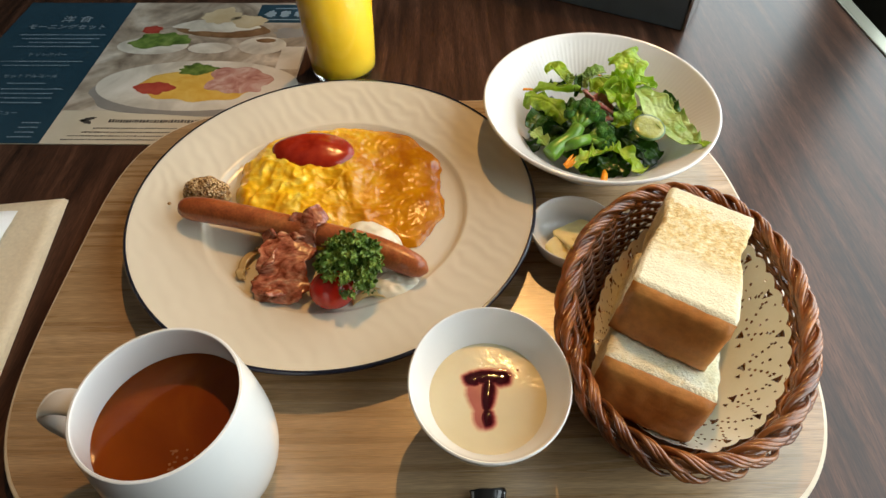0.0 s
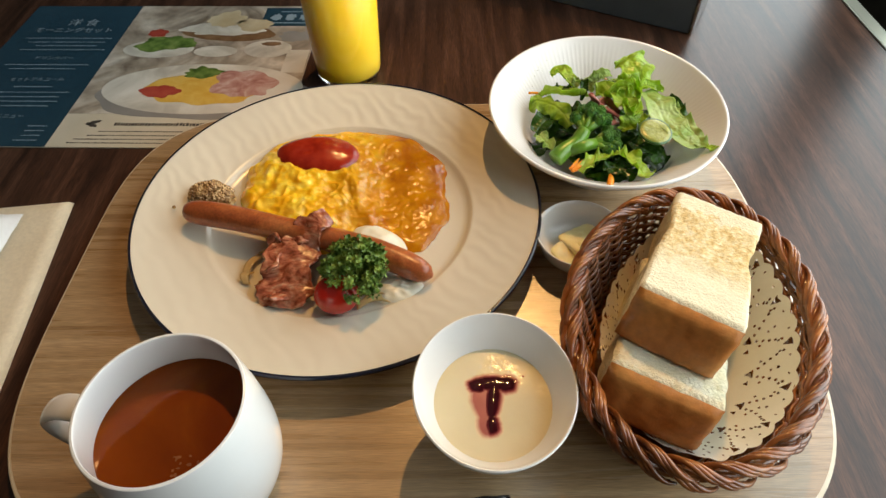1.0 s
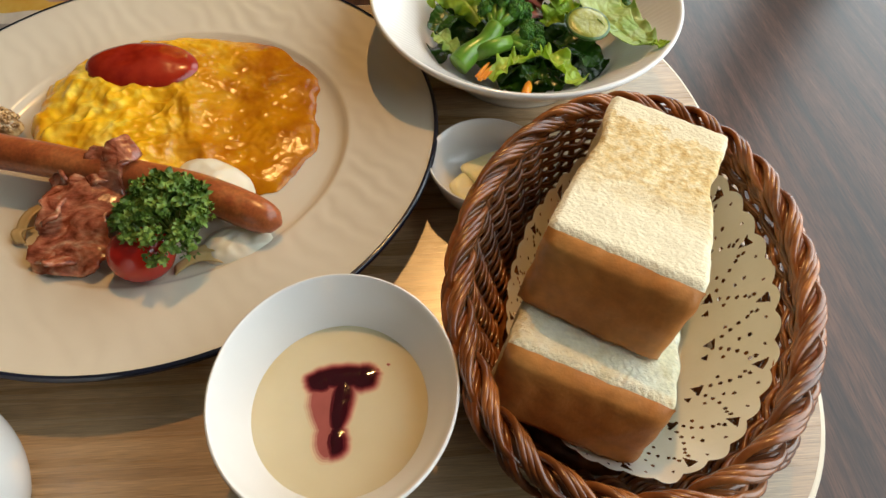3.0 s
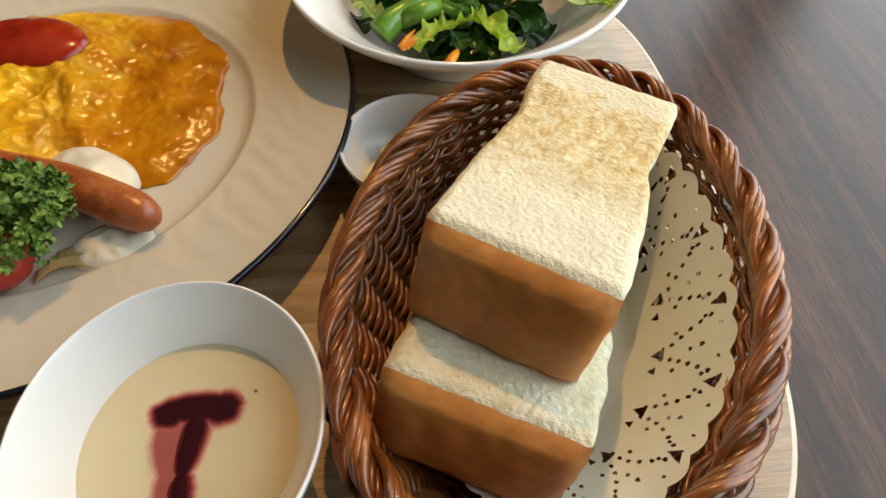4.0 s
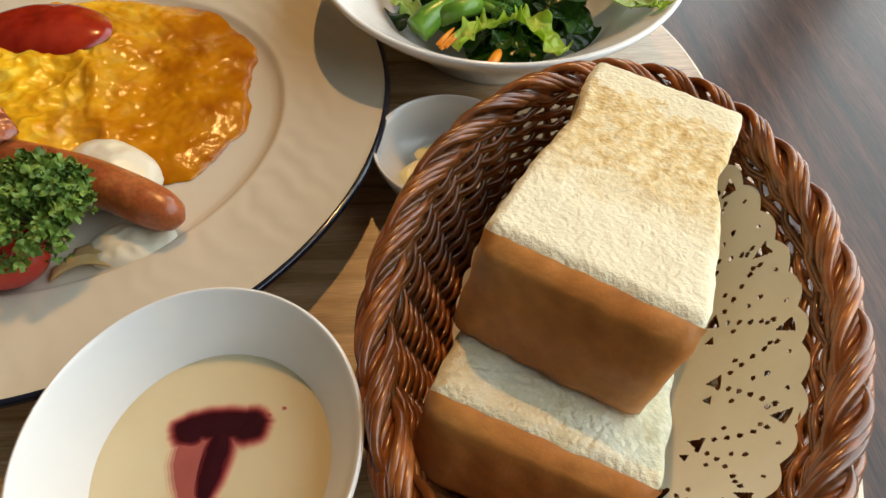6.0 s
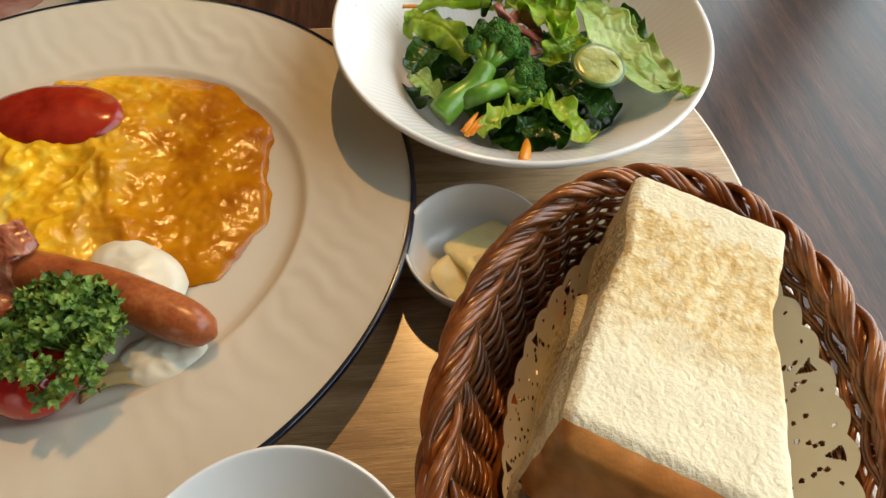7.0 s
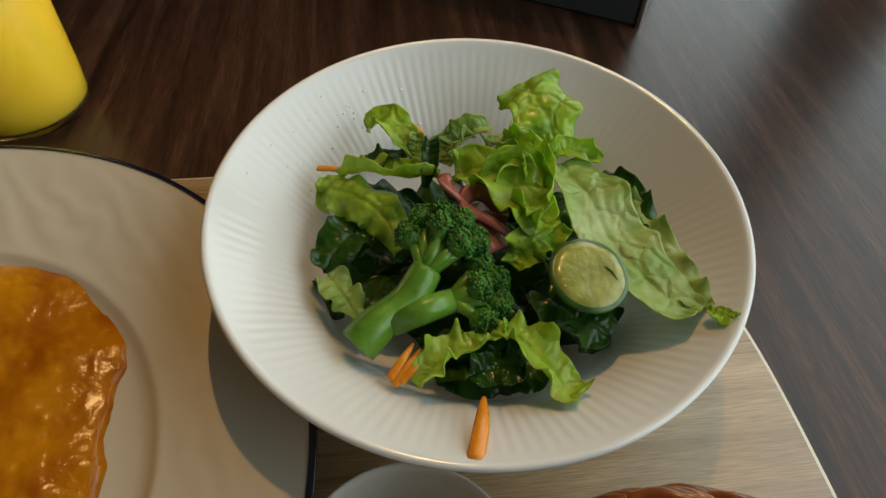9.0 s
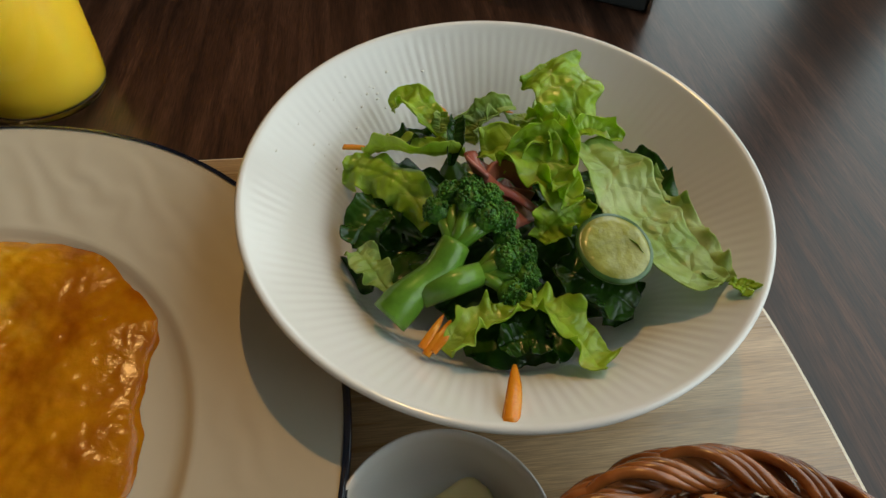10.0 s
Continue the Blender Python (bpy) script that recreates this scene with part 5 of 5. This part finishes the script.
printed("blue_panel", patch(-W2, -H2, SPLIT, H2, 0.0012), blue_ink, "petrol blue text panel")
printed("photo", patch(SPLIT + 0.0002, -0.074, W2, H2, 0.0012), photo_ground, "printed photograph of a breakfast")
Z1, Z2, Z3, Z4 = 0.00130, 0.00140, 0.00150, 0.00160
printed("printed_shadow", disc(0.070, -0.045, 0.098, 0.036, 0.00125, 1.0, 0.1), grey_print)
printed("printed_plate", disc(0.068, -0.034, 0.0945, 0.0400, Z1), white_print)
printed("printed_egg", disc(0.072, -0.036, 0.056, 0.024, Z2, 2.0, 0.25), yellow_print)
printed("printed_ketchup", disc(0.030, -0.040, 0.018, 0.009, Z3, 3.0, 0.35), red_print)
printed("printed_bacon", disc(0.106, -0.026, 0.031, 0.021, Z3, 4.0, 0.4, -0.2), pink_print)
printed("printed_greens", disc(0.062, -0.009, 0.017, 0.009, Z4, 5.0, 0.5), green_print)
printed("printed_bowl", disc(0.004, 0.033, 0.036, 0.016, Z1, 6.0), white_print)
printed("printed_salad", disc(0.007, 0.043, 0.029, 0.015, Z2, 7.0, 0.4), green_print)
printed("printed_tomato", disc(-0.006, 0.063, 0.010, 0.008, Z3, 8.0, 0.4), red_print)
printed("printed_basket", disc(0.066, 0.066, 0.050, 0.017, Z1, 9.0, 0.1, -0.1), brown_print)
printed("printed_cloth", disc(0.062, 0.072, 0.044, 0.013, Z2, 10.0, 0.3), white_print)
printed("printed_bread", disc(0.060, 0.092, 0.020, 0.016, Z3, 11.0, 0.35), bread_print)
printed("printed_bread", disc(0.090, 0.080, 0.018, 0.013, Z3, 12.0, 0.35), bread_print)
printed("printed_dish", disc(0.063, 0.029, 0.022, 0.010, Z1, 13.0), white_print)
printed("printed_cup", disc(0.115, 0.034, 0.024, 0.016, Z1, 14.0), white_print)
printed("printed_jam", disc(0.117, 0.043, 0.010, 0.004, Z2, 15.0, 0.2), brown_print)
printed("printed_card", patch(0.136, -0.008, 0.158, 0.032, Z1), white_print)
printed("printed_spoon", disc(0.140, 0.058, 0.017, 0.010, Z1, 16.0, 0.5), grey_print)
printed("logo_panel", patch(0.097, 0.078, 0.155, 0.116, Z2), blue_ink, "blue logo panel")
for n, x in enumerate((0.111, 0.126, 0.141)):
    printed("logo_mark", disc(x, 0.096, 0.0055, 0.0062, Z3, 30.0 + n, 0.5), ink_light)
printed("logo_bar", patch(0.108, 0.0835, 0.145, 0.0850, Z3), ink_light)
printed("logo_bar", patch(0.114, 0.1070, 0.139, 0.1082, Z3), ink_light)


def writing(body, x, y, size, material, align="CENTER"):
    curve = bpy.data.curves.new("writing", "FONT")
    curve.body, curve.size, curve.align_x = body, size, align
    curve.resolution_u = 3
    tmp = bpy.data.objects.new("tmp", curve)
    scene.collection.objects.link(tmp)
    graph = bpy.context.evaluated_depsgraph_get()
    me = bpy.data.meshes.new_from_object(tmp.evaluated_get(graph))
    bpy.data.objects.remove(tmp)
    me.materials.clear()
    me.materials.append(material)
    ob = new("writing", me)
    ob.parent = menu
    ob.location = (x, y, 0.00165)
    return ob


writing("洋 食", -0.0935, 0.0785, 0.0145, ink_light)
writing("モーニングセット", -0.0980, 0.0645, 0.0105, ink_light)
writing("ドリンクバー", -0.0955, 0.0130, 0.0066, ink_light)
writing("セットアルコール", -0.0950, -0.0240, 0.0066, ink_light)
writing("メニュー", -0.0930, -0.0810, 0.0066, ink_light)


def bars(x0, x1, y, height, material):
    """A line of unreadable print, as broken bars."""
    bm, x = bmesh.new(), x0
    while x < x1:
        w = rnd(0.0010, 0.0026)
        block(x, y - height * rnd(0.35, 0.55), 0.00124, min(x + w, x1), y + height * rnd(0.35, 0.55), 0.00132, bm=bm)
        x += w + rnd(0.0005, 0.0010)
    printed("print_line", bm, material)


for y, a, b in ((0.0530, -0.142, -0.052), (0.0455, -0.136, -0.056), (0.0385, -0.125, -0.062), (0.0310, -0.138, -0.050), (0.0040, -0.140, -0.056), (-0.0030, -0.132, -0.066), (-0.0330, -0.112, -0.076), (-0.0420, -0.145, -0.056), (-0.0490, -0.140, -0.062), (-0.0560, -0.145, -0.060), (-0.0630, -0.136, -0.066), (-0.0920, -0.070, -0.053), (-0.0985, -0.070, -0.053), (-0.1050, -0.070, -0.053), (-0.1115, -0.074, -0.053)):
    bars(a, b, y, 0.0012, ink_light)
for y, a, b in ((-0.0990, -0.004, 0.090), (-0.1045, -0.012, 0.090), (-0.1095, -0.022, 0.090), (-0.1145, -0.026, 0.090)):
    bars(a, b, y, 0.0015, ink_dark)
bars(0.006, 0.095, -0.0890, 0.0046, ink_dark)
printed("wheat_mark", disc(-0.013, -0.0865, 0.0062, 0.0022, 0.00134, 40.0, 0.5, 0.4), ink_dark)
printed("wheat_mark", disc(-0.014, -0.0900, 0.0062, 0.0022, 0.00134, 41.0, 0.5, -0.4), ink_dark)

# ---- napkin and wrapped towel ----
nap = thing("paper_napkin", (-0.2870, 0.3360, 0.0), "folded ivory paper napkin on the table", "napkin", rz=6.5)
for n in range(3):
    part("fold", thicken(sheet(20, 24, lambda u, v: (-0.205 * u - 0.0006 * n, -0.30 * v - 0.0005 * n, 0.0012 + n * 0.0013 + 0.0014 * (u * v) ** 0.5 + 0.0012 * nz(u, v, n, 3) * min(u, v, 0.2) * 5)), 0.0005), napkin_mat, nap)
bm = sheet(26, 40, lambda u, v: ((u - 0.5) * 0.05 * (1 + 0.04 * nz(v, u, 0, 4)), (v - 0.5) * 0.19, 0.0135 * (1 - abs(2 * u - 1) ** 3) * (1 - abs(2 * v - 1) ** 10) + 0.0012 * nz(u * 6, v * 14, 0, 1)))
lone("wrapped_towel", bm, towel_mat, (-0.3400, 0.2240, 0.0072), "white wrapped hand towel lying on the napkin", "towel")

# ---- dark stand at the back of the table ----
stand = thing("menu_stand", (0.2515, 0.5665, 0.0), "black tabletop stand with a steel-edged side", "stand", rz=-29.5)
part("body", block(-0.24, 0.0, 0.0004, -0.003, 0.055, 0.090, 0.002), stand_mat, stand, smooth=False)
part("side_plate", block(-0.0028, -0.0012, 0.0004, 0.0, 0.0562, 0.092, 0.0006), steel, stand, "grey metal side edge", smooth=False)

# ---- cutlery at the near edge ----
fork = thing("cutlery", (0.0215, 0.0985, T), "black-handled utensil lying at the tray's near edge", "cutlery")
part("handle", tube([tuple(p) for p in spline([(0.0005, 0.0070, 0.0045), (0, 0.0, 0.0045), (-0.004, -0.05, 0.0045), (-0.006, -0.10, 0.0045)], 8)], lambda u: 0.0105 * min(1, 0.35 + 4 * u) ** 0.5 * (1 - 0.55 * u), 16, flat=0.36), handle_mat, fork)
part("collar", tube([(-0.006, -0.10, 0.0045), (-0.0064, -0.112, 0.0045)], 0.0036, 12), steel, fork, "steel collar")
